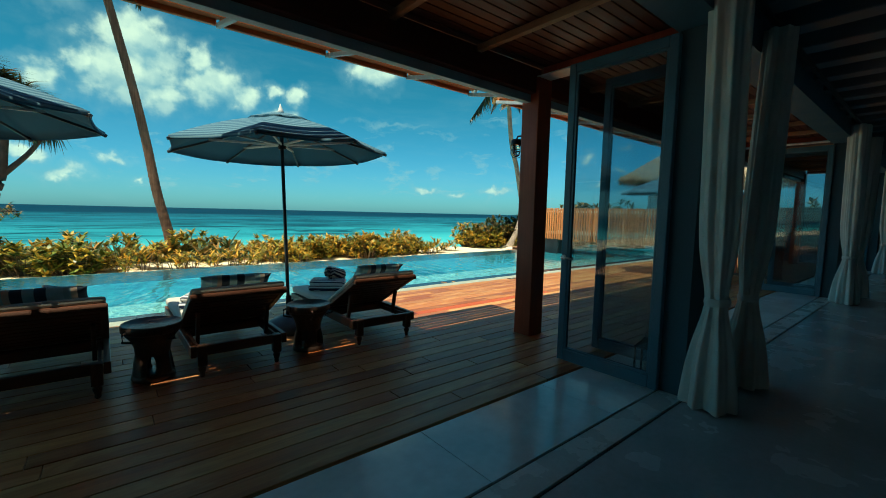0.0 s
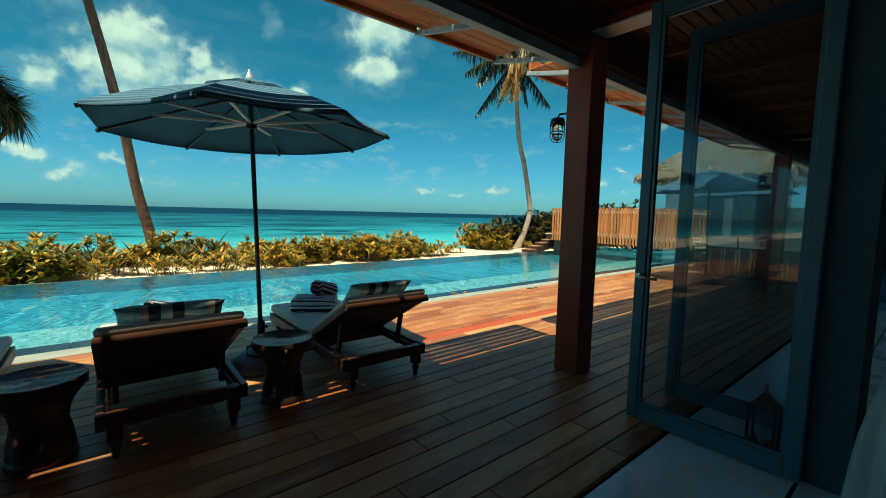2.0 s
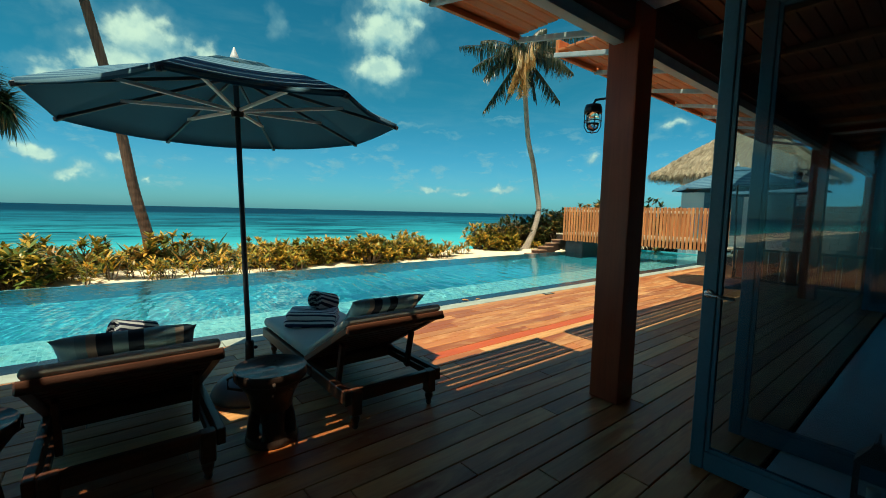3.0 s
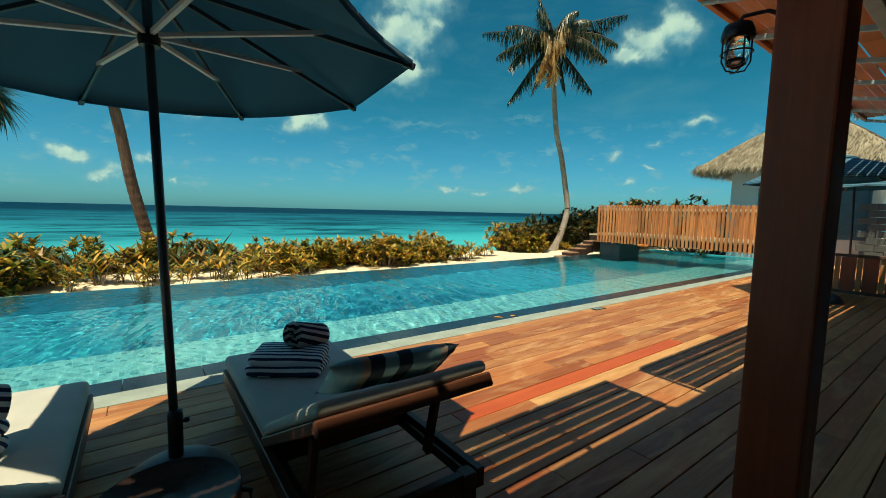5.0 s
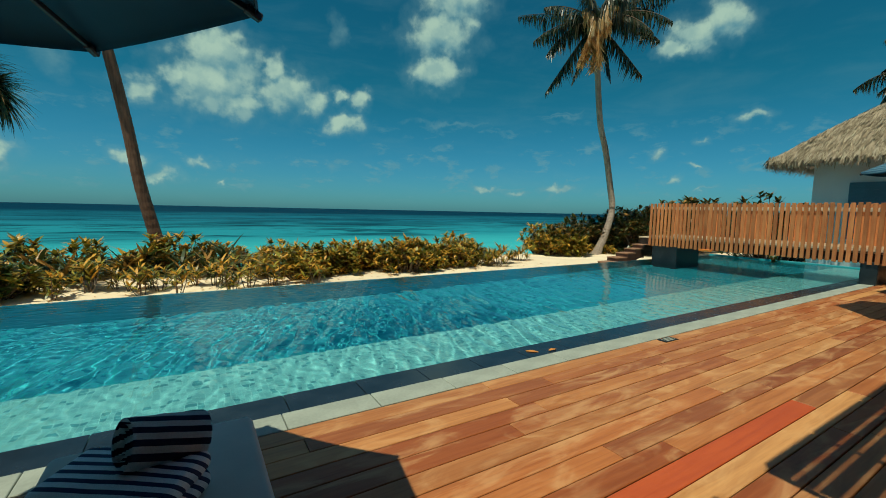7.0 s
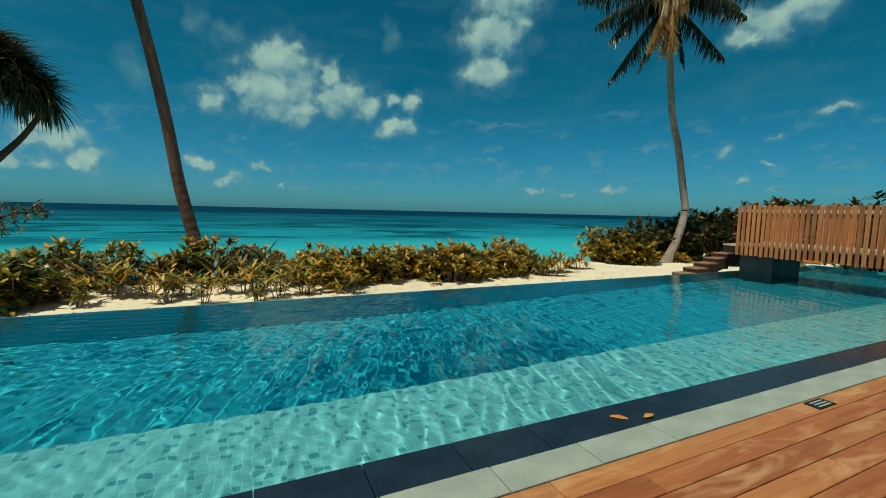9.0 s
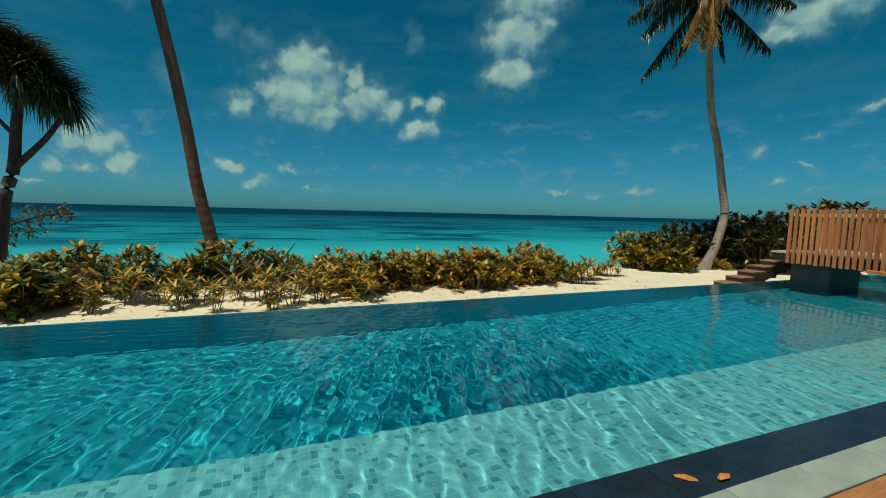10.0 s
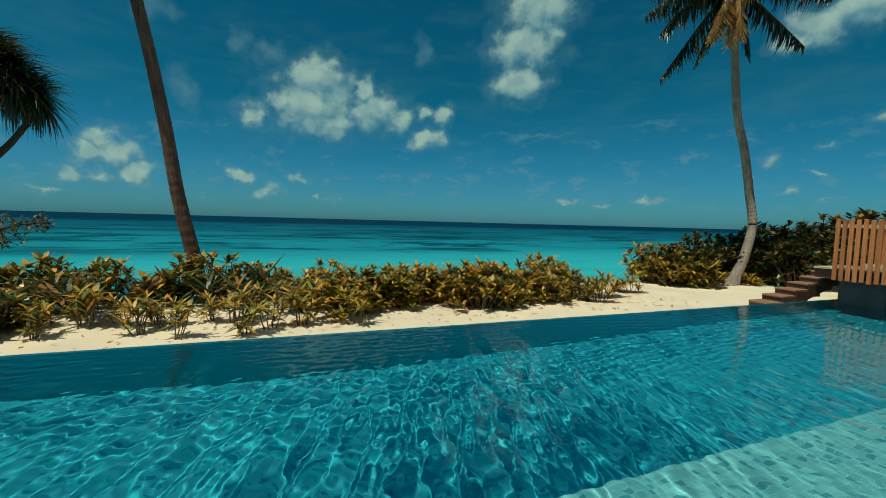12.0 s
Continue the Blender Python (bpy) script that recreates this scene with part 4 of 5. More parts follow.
def lounger(at, rz=0.0):
    t = thing("sun_lounger", "dark teak sun lounger with raised back and cream mattress", "sun lounger", "pool loungers", at, rz)
    w = W / 2 - 0.02
    for s in (-1, 1):
        part("side_rail", box(s * w - 0.022, s * w + 0.022, 0.02, 1.86, SEAT - 0.09, SEAT, 0.005), M_DARKWOOD_Y, t)
        for y in (0.05, 1.78):
            leg = lathe([(0.014, 0.0), (0.022, 0.015), (0.018, 0.03), (0.029, 0.06), (0.031, 0.08), (0.022, 0.09), (0.034, 0.10)], 12, None, (s * (w - 0.062), y, 0))
            box(s * (w - 0.062) - 0.036, s * (w - 0.062) + 0.036, y - 0.036, y + 0.036, 0.10, SEAT - 0.004, 0.006, leg)
            part("leg", leg, M_DARKWOOD_Y, t, "square teak leg on a turned foot")
    for y in (0.05, 0.70, 1.835):
        part("cross_rail", box(-w + 0.023, w - 0.023, y - 0.022, y + 0.022, SEAT - 0.085, SEAT - 0.005, 0.004), M_DARKWOOD, t)
    slat = mesh_of("slat", box(-w + 0.024, w - 0.024, -0.032, 0.032, -0.009, 0.009, 0.003), M_DARKWOOD)
    for k in range(13):
        ob = new("slat", slat)
        ob.parent, ob.matrix_basis = t, pose(0, 0.77 + 0.08 * k, SEAT - 0.006)
    back = Matrix.Translation((0, HINGE, SEAT + 0.012)) @ pose(0, 0, 0, -LIFT, 0, 0)
    length = 0.80
    back_frame = part("backrest", box(-w - 0.02, w + 0.02, -length - 0.055, -length - 0.028, -0.038, 0.022, 0.008), M_DARKWOOD, t)
    for s in (-1, 1):
        part("stile", box(s * (w - 0.005) - 0.025, s * (w - 0.005) + 0.025, -length - 0.027, 0, -0.022, 0.022, 0.005), M_DARKWOOD_Y, back_frame)
    back_frame.matrix_basis = back
    for k in range(9):
        ob = new("slat", slat)
        ob.parent, ob.matrix_basis = back_frame, pose(0, -0.06 - 0.085 * k, 0.0)
    part("back_cloth", box(-w + 0.03, w - 0.03, -length + 0.01, -0.02, 0.010, 0.020), M_DARKWOOD, back_frame, "dark underside cloth")
    for s in (-1, 1):
        a = back @ Vector((s * (w - 0.075), -0.52, -0.03))
        part("back_strut", bar(a, (s * (w - 0.075), 0.34, SEAT - 0.06), 0.03, 0.045), M_DARKWOOD_Y, t)
        part("notch_rail", bar((s * (w - 0.045), 0.06, SEAT - 0.045), (s * (w - 0.045), 0.66, SEAT - 0.045), 0.02, 0.05), M_DARKWOOD_Y, t)
    mat = part("mattress", soft_box(W - 0.02, 1.86 - HINGE + 0.04, 0.085, 0.032, 0.008), M_MATTRESS, t, "cream canvas mattress", True)
    mat.matrix_basis = pose(0, (1.88 + HINGE) / 2 - 0.02, SEAT + 0.05)
    head = part("mattress_back", soft_box(W - 0.02, length + 0.055, 0.052, 0.024, 0.006), M_MATTRESS, t, "cream canvas mattress", True)
    head.matrix_basis = back @ pose(0, -length / 2 - 0.03, 0.051)
    return t


def cushion(at, rz):
    """A long check cushion that leans on the raised back."""
    t = thing("check_cushion", "long cushion in navy, teal and tan check on a lounger", "cushion", "lounger cushions", at, rz)
    bm = bmesh.new()
    nx, ny = 28, 12
    for side in (1, -1):
        grid = []
        for i in range(nx + 1):
            row = []
            for j in range(ny + 1):
                u, v = 2 * i / nx - 1, 2 * j / ny - 1
                h = 0.041 * max(0, (1 - u ** 6) * (1 - v ** 4)) ** 0.55
                pinch = 1 - 0.06 * (1 - abs(u)) * abs(v)
                row.append(bm.verts.new((0.272 * u * (1 + 0.04 * abs(v) ** 3), 0.125 * v * (1 + 0.05 * abs(u) ** 3) * pinch, side * h + 0.006 * noise.noise((3 * u, 3 * v, side)))))
            grid.append(row)
        for a, b in zip(grid, grid[1:]):
            for j in range(ny):
                bm.faces.new((a[j], a[j + 1], b[j + 1], b[j]))
    bmesh.ops.remove_doubles(bm, verts=[v for v in bm.verts if v.is_boundary], dist=0.009)
    part("cover", bm, M_CHECK, t, "", True).matrix_basis = pose(0, 0, 0, -LIFT - 13, 0, 0)
    return t


def towel_stack(at, rz):
    """Two towels: one folded flat, one rolled on top of it."""
    t = thing("folded_towel", "folded navy and white striped towel on the mattress", "towel", "striped towels", at, rz)
    bm = soft_box(0.46, 0.29, 0.075, 0.036, 0.006, pose(0, 0, 0.039))
    merge(bm, soft_box(0.445, 0.28, 0.070, 0.034, 0.014, pose(0.006, 0.008, 0.104, 2.5, 1, 2)))
    for v in bm.verts:
        v.co += 0.012 * noise.noise_vector(v.co * 7) * Vector((1, 1, 0.5))
    part("fold", bm, M_TOWEL_Y, t, "", True)
    r = thing("rolled_towel", "rolled navy and white striped towel on a folded one", "towel", "striped towels", at)
    r.matrix_basis = pose(at[0] + 0.12, at[1] + 0.03, at[2] + 0.205, 0, 15, rz + 56)
    bm = bmesh.new()
    turns, n, lenx = 3.76, 120, 0.25
    ring = []
    for i in range(n + 1):
        a = turns * 2 * math.pi * i / n
        rr = 0.018 + 0.073 * i / n
        ring.append((rr * math.cos(a), rr * math.sin(a)))
    cols = []
    for j in range(9):
        x = lenx * (j / 8 - 0.5)
        q = 1 + 0.02 * math.sin(j * 2.0)
        cols.append([bm.verts.new((x, y * q, z * q)) for i, (y, z) in enumerate(ring)])
    for a, b in zip(cols, cols[1:]):
        for i in range(n):
            bm.faces.new((a[i], a[i + 1], b[i + 1], b[i]))
    bmesh.ops.solidify(bm, geom=list(bm.faces), thickness=0.018)
    part("roll", bm, M_TOWEL_Z, r, "", True)


M_TOWEL_Y = stripes("towel_stripe_across", (0, 1, 0.8), [(0.0, (0.018, 0.03, 0.085)), (0.019, (0.84, 0.85, 0.85)), 0.042])
M_TOWEL_Z = stripes("towel_stripe_round", (0.12, 0.5, 0.85), [(0.0, (0.018, 0.03, 0.085)), (0.02, (0.84, 0.85, 0.85)), 0.04])
HEAD_Y = 3.84
LOUNGERS = (-0.17, 1.11, 2.57)
for x in LOUNGERS:
    lounger((x, HEAD_Y, 0.0))
    cushion((x + 0.0, HEAD_Y + 0.20, 0.745), -4)
    towel_stack((x - 0.08, HEAD_Y + (1.12 if x == 1.11 else 1.36), 0.365), -33)


def stool(at, rz=0):
    """A carved round drum table: dished top with lugs, waisted body, open base."""
    t = thing("drum_table", "dark carved wooden drum side table", "side table", "side tables", at, rz)
    part("top", lathe([(0.02, 0.452), (0.05, 0.448), (0.055, 0.453), (0.085, 0.448), (0.09, 0.453), (0.12, 0.448), (0.125, 0.453), (0.16, 0.449), (0.165, 0.454), (0.195, 0.455), (0.208, 0.468), (0.214, 0.458), (0.212, 0.41), (0.18, 0.385)][::-1], 48), M_STOOL, t, "worn grey-brown dished top", True)
    part("body", lathe([(0.118, 0.205), (0.122, 0.22), (0.128, 0.27), (0.15, 0.33), (0.19, 0.385), (0.19, 0.41)], 36), M_STOOL, t, "", True)
    part("foot_ring", lathe([(0.15, 0.0), (0.157, 0.015), (0.15, 0.05), (0.135, 0.058)], 36), M_STOOL, t, "", True)
    for k in range(4):
        a = math.pi / 2 * k + 0.4
        c, s = math.cos(a), math.sin(a)
        part("handle_lug", tube([(0.208 * c, 0.208 * s, 0.43), (0.24 * c, 0.24 * s, 0.42), (0.24 * c, 0.24 * s, 0.36), (0.16 * c, 0.16 * s, 0.335)], 0.009, 8), M_STOOL, t, "", True)
        leg = bmesh.new()
        rows = []
        for z, r in ((0.052, 0.148), (0.10, 0.143), (0.15, 0.136), (0.215, 0.122)):
            spread = math.radians(22 + 16 * abs(z - 0.12) / 0.1)
            arc = [a + spread * (j / 4 - 0.5) * 2 for j in range(5)]
            rows.append([leg.verts.new((r * math.cos(v), r * math.sin(v), z)) for v in arc] + [leg.verts.new(((r - 0.06) * math.cos(v), (r - 0.06) * math.sin(v), z)) for v in reversed(arc)])
        for low, high in zip(rows, rows[1:]):
            for j in range(10):
                leg.faces.new((low[j], low[(j + 1) % 10], high[(j + 1) % 10], high[j]))
        part("leg", leg, M_STOOL, t, "", True)
    return t


stool((0.49, 4.12, 0.0), 10)
stool((1.80, 4.10, 0.0), 55)


def batten_screen(at, length):
    """A low boarded screen: wide dark boards with narrow pale battens between."""
    t = thing("batten_screen", "low dark boarded screen with pale battens on the deck", "screen", "", at)
    part("base_rail", box(-0.03, 0.03, 0, length, 0.03, 0.09, 0.004), M_STEPS, t)
    part("cap_rail", box(-0.05, 0.05, 0, length, 0.72, 0.77, 0.006), M_STEPS, t)
    for k in range(int(length / 0.30)):
        part("board", box(-0.02, 0.02, 0.02 + 0.30 * k, 0.22 + 0.30 * k, 0.05, 0.715, 0.005), M_POST, t)
        part("batten", box(-0.012, 0.012, 0.235 + 0.30 * k, 0.305 + 0.30 * k, 0.092, 0.715, 0.003), M_BRIDGE, t, "paler timber batten")


batten_screen((12.45, 2.35, 0.0), 2.4)

# ---- footbridge, steps ----
BX0, BX1 = 14.95, 16.25
bridge = thing("footbridge", "timber footbridge with close-set upright battens over the pool", "bridge", at=(0, 0, 0))
for y0, y1, x0 in ((10.35, 11.10, BX0 + 0.02), (6.12, 6.40, BX0 + 0.02)):
    part("pier", box(x0, BX1, y0, y1, -1.42 if y0 > 7 else -0.04, 0.48, 0.01), M_PIER, bridge, "wet slate pier with its shadow put into the colour")
for k in range(39):
    part("deck_plank", box(BX0 + 0.06, BX1 - 0.06, 5.95 + 0.145 * k, 5.95 + 0.145 * k + 0.135, 0.66, 0.70, 0.004), M_PALEWOOD, bridge)
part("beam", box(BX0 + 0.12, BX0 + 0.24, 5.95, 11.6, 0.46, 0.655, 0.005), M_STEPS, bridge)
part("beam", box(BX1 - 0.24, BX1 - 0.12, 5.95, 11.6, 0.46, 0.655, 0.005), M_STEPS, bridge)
batten = mesh_of("batten", box(-0.014, 0.014, -0.0375, 0.0375, 0.44, 1.74, 0.004), M_BRIDGE)
rng = random.Random(4)
for x in (BX0, BX1):
    for z in (0.74, 1.60):
        part("rail", box(x + 0.016 if x == BX0 else x - 0.05, x + 0.05 if x == BX0 else x - 0.016, 5.98, 11.24, z - 0.035, z + 0.035, 0.004), M_PALEWOOD, bridge, "pale rail")
    for k in range(46):
        ob = new("batten", batten)
        ob.parent = bridge
        ob.matrix_basis = pose(x, 6.03 + 0.1145 * k, rng.uniform(-0.012, 0.012), 0, 0, rng.uniform(-2, 2))
part("float_ring", box(14.90, 14.93, 9.35, 9.70, 0.40, 0.47, 0.012), M_ORANGE, bridge, "orange safety tag")

landing = thing("bridge_steps", "pale timber steps from the footbridge down to the deck", "steps")
for k in range(3):
    y1 = 5.94 - 0.31 * k
    z = 0.56 - 0.175 * k
    part("tread", box(BX0 - 0.02, BX1 + 0.02, y1 - 0.33, y1, z - 0.05, z, 0.006), M_PALEWOOD, landing, "pale timber tread")
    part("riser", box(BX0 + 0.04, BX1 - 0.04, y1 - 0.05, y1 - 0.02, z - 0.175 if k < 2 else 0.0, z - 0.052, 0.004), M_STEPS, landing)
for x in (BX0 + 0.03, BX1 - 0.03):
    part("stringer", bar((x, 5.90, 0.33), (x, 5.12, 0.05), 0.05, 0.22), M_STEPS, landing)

stairs = thing("beach_steps", "weathered timber steps from the footbridge down to the sand", "steps")
for k in range(6):
    x1 = 16.2 - 0.43 * k
    z = 0.54 - 0.125 * k
    part("tread", box(x1 - 0.46, x1, 11.60, 12.02, z - 0.035, z, 0.005), M_RAFTER, stairs, "pale timber tread")
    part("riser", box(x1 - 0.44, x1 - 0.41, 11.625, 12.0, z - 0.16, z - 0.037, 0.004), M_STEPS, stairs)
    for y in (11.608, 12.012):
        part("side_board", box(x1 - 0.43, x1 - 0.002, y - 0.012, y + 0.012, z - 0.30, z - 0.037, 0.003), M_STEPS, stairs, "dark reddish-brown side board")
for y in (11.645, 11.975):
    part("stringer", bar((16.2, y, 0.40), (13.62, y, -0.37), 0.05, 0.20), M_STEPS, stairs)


# ---- planting ----
def leaf_into(verts, faces, base, direction, up, length, width, curl=0.25, cuts=3):
    """A pointed leaf as a bent strip; from_pydata lists are filled."""
    d = direction.normalized()
    side = d.cross(up)
    side = side.normalized() if side.length > 1e-4 else Vector((1, 0, 0))
    nrm = side.cross(d)
    start = len(verts)
    for i in range(cuts + 1):
        s = i / cuts
        wide = width * (0.35 + 1.3 * s) if s < 0.5 else width * 2.0 * (1 - s) + 0.001
        p = base + d * (length * s) - nrm * (0 if s == 0 else curl * length * s * s)
        verts.append(tuple(p - side * wide / 2))
        verts.append(tuple(p + side * wide / 2))
    for i in range(cuts):
        a = start + 2 * i
        faces.append((a, a + 1, a + 3, a + 2))


def shrub_mesh(seed, radius, height, rosettes, per, leaf, mat, wide=0.32):
    """Stems that end in rosettes of leaves, spread unevenly through a low mound."""
    rng = random.Random(seed)
    verts, faces = [], []
    stems = bmesh.new()
    for _ in range(rosettes):
        a, r = rng.uniform(0, 6.283), radius * math.sqrt(rng.random())
        top = Vector((r * math.cos(a), r * math.sin(a), height * (0.25 + 0.75 * rng.random()) * (1 - 0.45 * (r / radius) ** 2)))
        foot = Vector((0.35 * top.x, 0.35 * top.y, -0.06))
        tube([foot, foot.lerp(top, 0.6) + Vector((rng.uniform(-.04, .04), rng.uniform(-.04, .04), 0)), top], [0.012, 0.009, 0.005], 5, stems)
        lean = Vector((top.x, top.y, 0)) * 0.5 / radius + Vector((0, 0, 1))
        for k in range(per):
            ang = 2.4 * k + rng.uniform(-0.3, 0.3)
            rise = rng.uniform(-0.7, 1.0)
            d = Vector((math.cos(ang), math.sin(ang), rise)) + 0.5 * lean
            leaf_into(verts, faces, top - Vector((0, 0, rng.uniform(0, 0.10))), d, Vector((0, 0, 1)), leaf * rng.uniform(0.65, 1.25), leaf * wide * rng.uniform(0.8, 1.2), rng.uniform(0.05, 0.5))
    return data_mesh("foliage", verts, faces, mat), mesh_of("stem", stems, M_STEM)


def plant(name, meshes, label, category, group, at, rz, size):
    t = thing(name, label, category, group, at, rz)
    for part_name, me in zip(("foliage", "stem"), meshes):
        ob = new(part_name, me)
        ob.parent = t
        tagged(ob, kind="stuff")
    t.scale = (size, size, size)
    return t


SHRUBS = [shrub_mesh(s, 0.60, 0.84, 42, 14, 0.185, M_LEAF, 0.42) for s in (1, 2, 3, 4)]
GREEN = [shrub_mesh(s, 0.62, 0.82, 44, 14, 0.20, M_LEAF_GREEN, 0.46) for s in (51, 52, 53)]
SPIKY = [shrub_mesh(s, 0.42, 0.62, 12, 16, 0.34, M_LEAF, 0.2) for s in (7, 8)]
SAPLING = [shrub_mesh(s, 0.26, 0.72, 5, 13, 0.24, M_LEAF, 0.26) for s in (31, 32, 33)]
BLADES = [shrub_mesh(s, 0.22, 0.45, 7, 9, 0.62, M_LEAF_DARK, 0.12) for s in (41, 42)]
DARK = [shrub_mesh(s, 0.9, 1.5, 95, 14, 0.16, M_LEAF_DARK, 0.5) for s in (11, 12)]
rng = random.Random(21)
for i in range(50):                       # dense hedge back row
    x = -10.5 + 0.462 * i + rng.uniform(-0.15, 0.15)
    y = 15.7 + rng.uniform(-0.5, 0.7) - (0.9 if 5.5 < x < 10.6 else 0)
    plant("beach_shrub", SHRUBS[i % 4], "yellow-green leafy beach shrub on the sand", "shrub", "beach hedge", (x, y, SAND_Z - 0.06), rng.uniform(0, 360), rng.uniform(0.62, 1.28))
for i in range(24):                       # denser belt in the middle
    x = 4.6 + 0.26 * i + rng.uniform(-0.2, 0.2)
    plant("beach_shrub", SHRUBS[(i + 1) % 4], "yellow-green leafy beach shrub on the sand", "shrub", "beach hedge", (x, 14.2 + rng.uniform(-0.7, 0.7), SAND_Z - 0.05), rng.uniform(0, 360), rng.uniform(0.8, 1.15))
for i in range(22):                       # loose young plants on the open sand
    x = 0.2 + 0.23 * i + rng.uniform(-0.15, 0.15)
    plant("beach_plant", SAPLING[i % 3], "young thin-stemmed beach plant with yellowing leaves", "plant", "young beach plants", (x, 13.1 + rng.uniform(-0.6, 1.1), SAND_Z - 0.04), rng.uniform(0, 360), rng.uniform(0.75, 1.2))
for i in range(16):                       # strap-leaved tufts in the hedge
    x = -2.5 + 0.62 * i + rng.uniform(-0.25, 0.25)
    plant("beach_lily", BLADES[i % 2], "dark strap-leaved tuft standing in the hedge", "plant", "strap-leaved tufts", (x, 15.0 + rng.uniform(-0.6, 0.6), SAND_Z - 0.04), rng.uniform(0, 360), rng.uniform(0.9, 1.35))
for i in range(13):                       # thick growth at the west end
    x = -7.0 + 0.56 * i + rng.uniform(-0.3, 0.3)
    plant("beach_shrub", GREEN[i % 3], "dense green broad-leaved beach shrub on the sand", "shrub", "beach hedge", (x, 13.3 + rng.uniform(-0.4, 1.2), SAND_Z - 0.05), rng.uniform(0, 360), rng.uniform(0.9, 1.25))
for x, y, s in ((10.6, 13.4, 0.8), (11.2, 13.9, 1.0), (10.3, 14.6, 1.1), (12.3, 14.2, 0.8)):
    plant("beach_plant", SPIKY[0], "young strap-leaved beach plant with yellowing leaves", "plant", "young beach plants", (x, y, SAND_Z - 0.04), 40 * s, s)
for i in range(17):                       # growth round the second palm and behind the bridge
    x = 15.6 + 0.58 * i + rng.uniform(-0.3, 0.3)
    kinds = SHRUBS if i < 4 else DARK
    plant("beach_shrub", kinds[i % len(kinds)], "dense dark green beach shrub near the footbridge", "shrub", "bridge shrubs", (x, (16.2 if x < 18.5 else 15.3) + rng.uniform(-0.5, 1.0), SAND_Z - 0.06), rng.uniform(0, 360), rng.uniform(0.85, 1.25) * (1.35 if i < 4 else 1.25))
for x, y, z, s in ((25.5, 12.0, 0, 1.6), (20.6, 13.2, 0, 1.25), (23.5, 10.8, 0, 1.5), (19.0, 14.0, 0, 1.1), (20.2, 9.9, 0, 1.8)):
    plant("beach_shrub", DARK[0], "dense dark green beach shrub near the footbridge", "shrub", "bridge shrubs", (x, y, -0.3), 70 * s, s)
for x, y, s, kinds in ((15.0, 15.7, 1.15, SHRUBS), (15.5, 15.5, 1.3, SHRUBS), (15.9, 15.3, 1.35, SHRUBS), (15.9, 14.75, 0.85, SHRUBS), (17.5, 14.7, 0.8, SHRUBS), (16.4, 15.9, 1.15, DARK), (17.2, 16.2, 1.2, DARK), (18.0, 16.0, 1.15, DARK), (18.7, 15.6, 1.2, DARK)):
    plant("beach_shrub", kinds[int(10 * x) % len(kinds)], "dense browning beach shrub round the palm's foot", "shrub", "bridge shrubs", (x, y, SAND_Z - 0.06), 67 * x, s)
for x, y, s in ((19.4, 14.6, 1.35), (20.8, 14.7, 1.5), (22.0, 14.5, 1.72), (23.2, 14.4, 1.85), (24.6, 14.6, 1.85), (26.2, 14.2, 1.75)):
    plant("beach_shrub", DARK[1], "tall dense dark green beach shrub behind the footbridge", "shrub", "bridge shrubs", (x, y, SAND_Z - 0.06), 83 * x, s)
def sprawling_shrub(at, seed):
    """A low sea tree: one long bare limb with side twigs and loose clumps of broad leaves."""
    rng = random.Random(seed)
    t = thing("sea_shrub", "dark green sea shrub with a long sprawling leafy limb", "shrub", "", at)
    line = curve_points([(-2.9, 0.1, -0.3), (-2.4, 0.05, 0.75), (-1.5, 0, 1.25), (-0.7, 0.05, 1.55), (0.0, 0, 1.62)], 8)
    part("limb", tube(line, [0.075 - 0.0019 * i for i in range(len(line))], 8), M_PANDAN, t, "", True)
    verts, faces = [], []
    for k in range(46):
        p = line[8 + int(24 * rng.random() ** 0.8)]
        sway = Vector((rng.uniform(-0.25, 0.3), rng.uniform(-0.5, 0.5), rng.uniform(-0.42, 0.36)))
        tip = p + sway * (1.25 if p.x < -0.8 else 0.62)
        part("twig", tube([p, p.lerp(tip, 0.5) + Vector((0, 0, 0.03)), tip], [0.014, 0.011, 0.006], 5), M_PANDAN, t)
        for j in range(15):
            d = Vector((rng.uniform(-1, 1), rng.uniform(-1, 1), rng.uniform(-0.5, 0.8)))
            leaf_into(verts, faces, tip + 0.07 * d, d, Vector((0, 0, 1)), rng.uniform(0.09, 0.17), rng.uniform(0.05, 0.085), rng.uniform(0.1, 0.5))
    ob = new("foliage", data_mesh("foliage", verts, faces, M_LEAF_DARK))
    ob.parent = t
    tagged(ob, "broad dark green leaves", kind="stuff")


sprawling_shrub((-1.95, 19.8, -0.45), 6)


def leaf_litter():
    """Dry leaves and twigs lying on the sand under the hedge."""
    rng = random.Random(77)
    verts, faces = [], []
    for _ in range(900):
        x, y = rng.uniform(-4.5, 13.0), 12.3 + 3.0 * rng.random() ** 0.7
        z = SAND_Z + 0.07 * noise.noise((x * 0.5, y * 0.5, 0)) + 0.03 * noise.noise((x * 2, y * 2, 5)) + 0.012
        a = rng.uniform(0, 6.283)
        leaf_into(verts, faces, Vector((x, y, z)), Vector((math.cos(a), math.sin(a), rng.uniform(0, 0.25))), Vector((0, 0, 1)), rng.uniform(0.06, 0.2), rng.uniform(0.015, 0.05), rng.uniform(0.0, 0.3), 2)
    return data_mesh("leaf_litter", verts, faces, M_DRY)


tagged(new("leaf_litter", leaf_litter()), "dry brown leaves and twigs scattered on the sand", "leaf litter", "", "stuff")


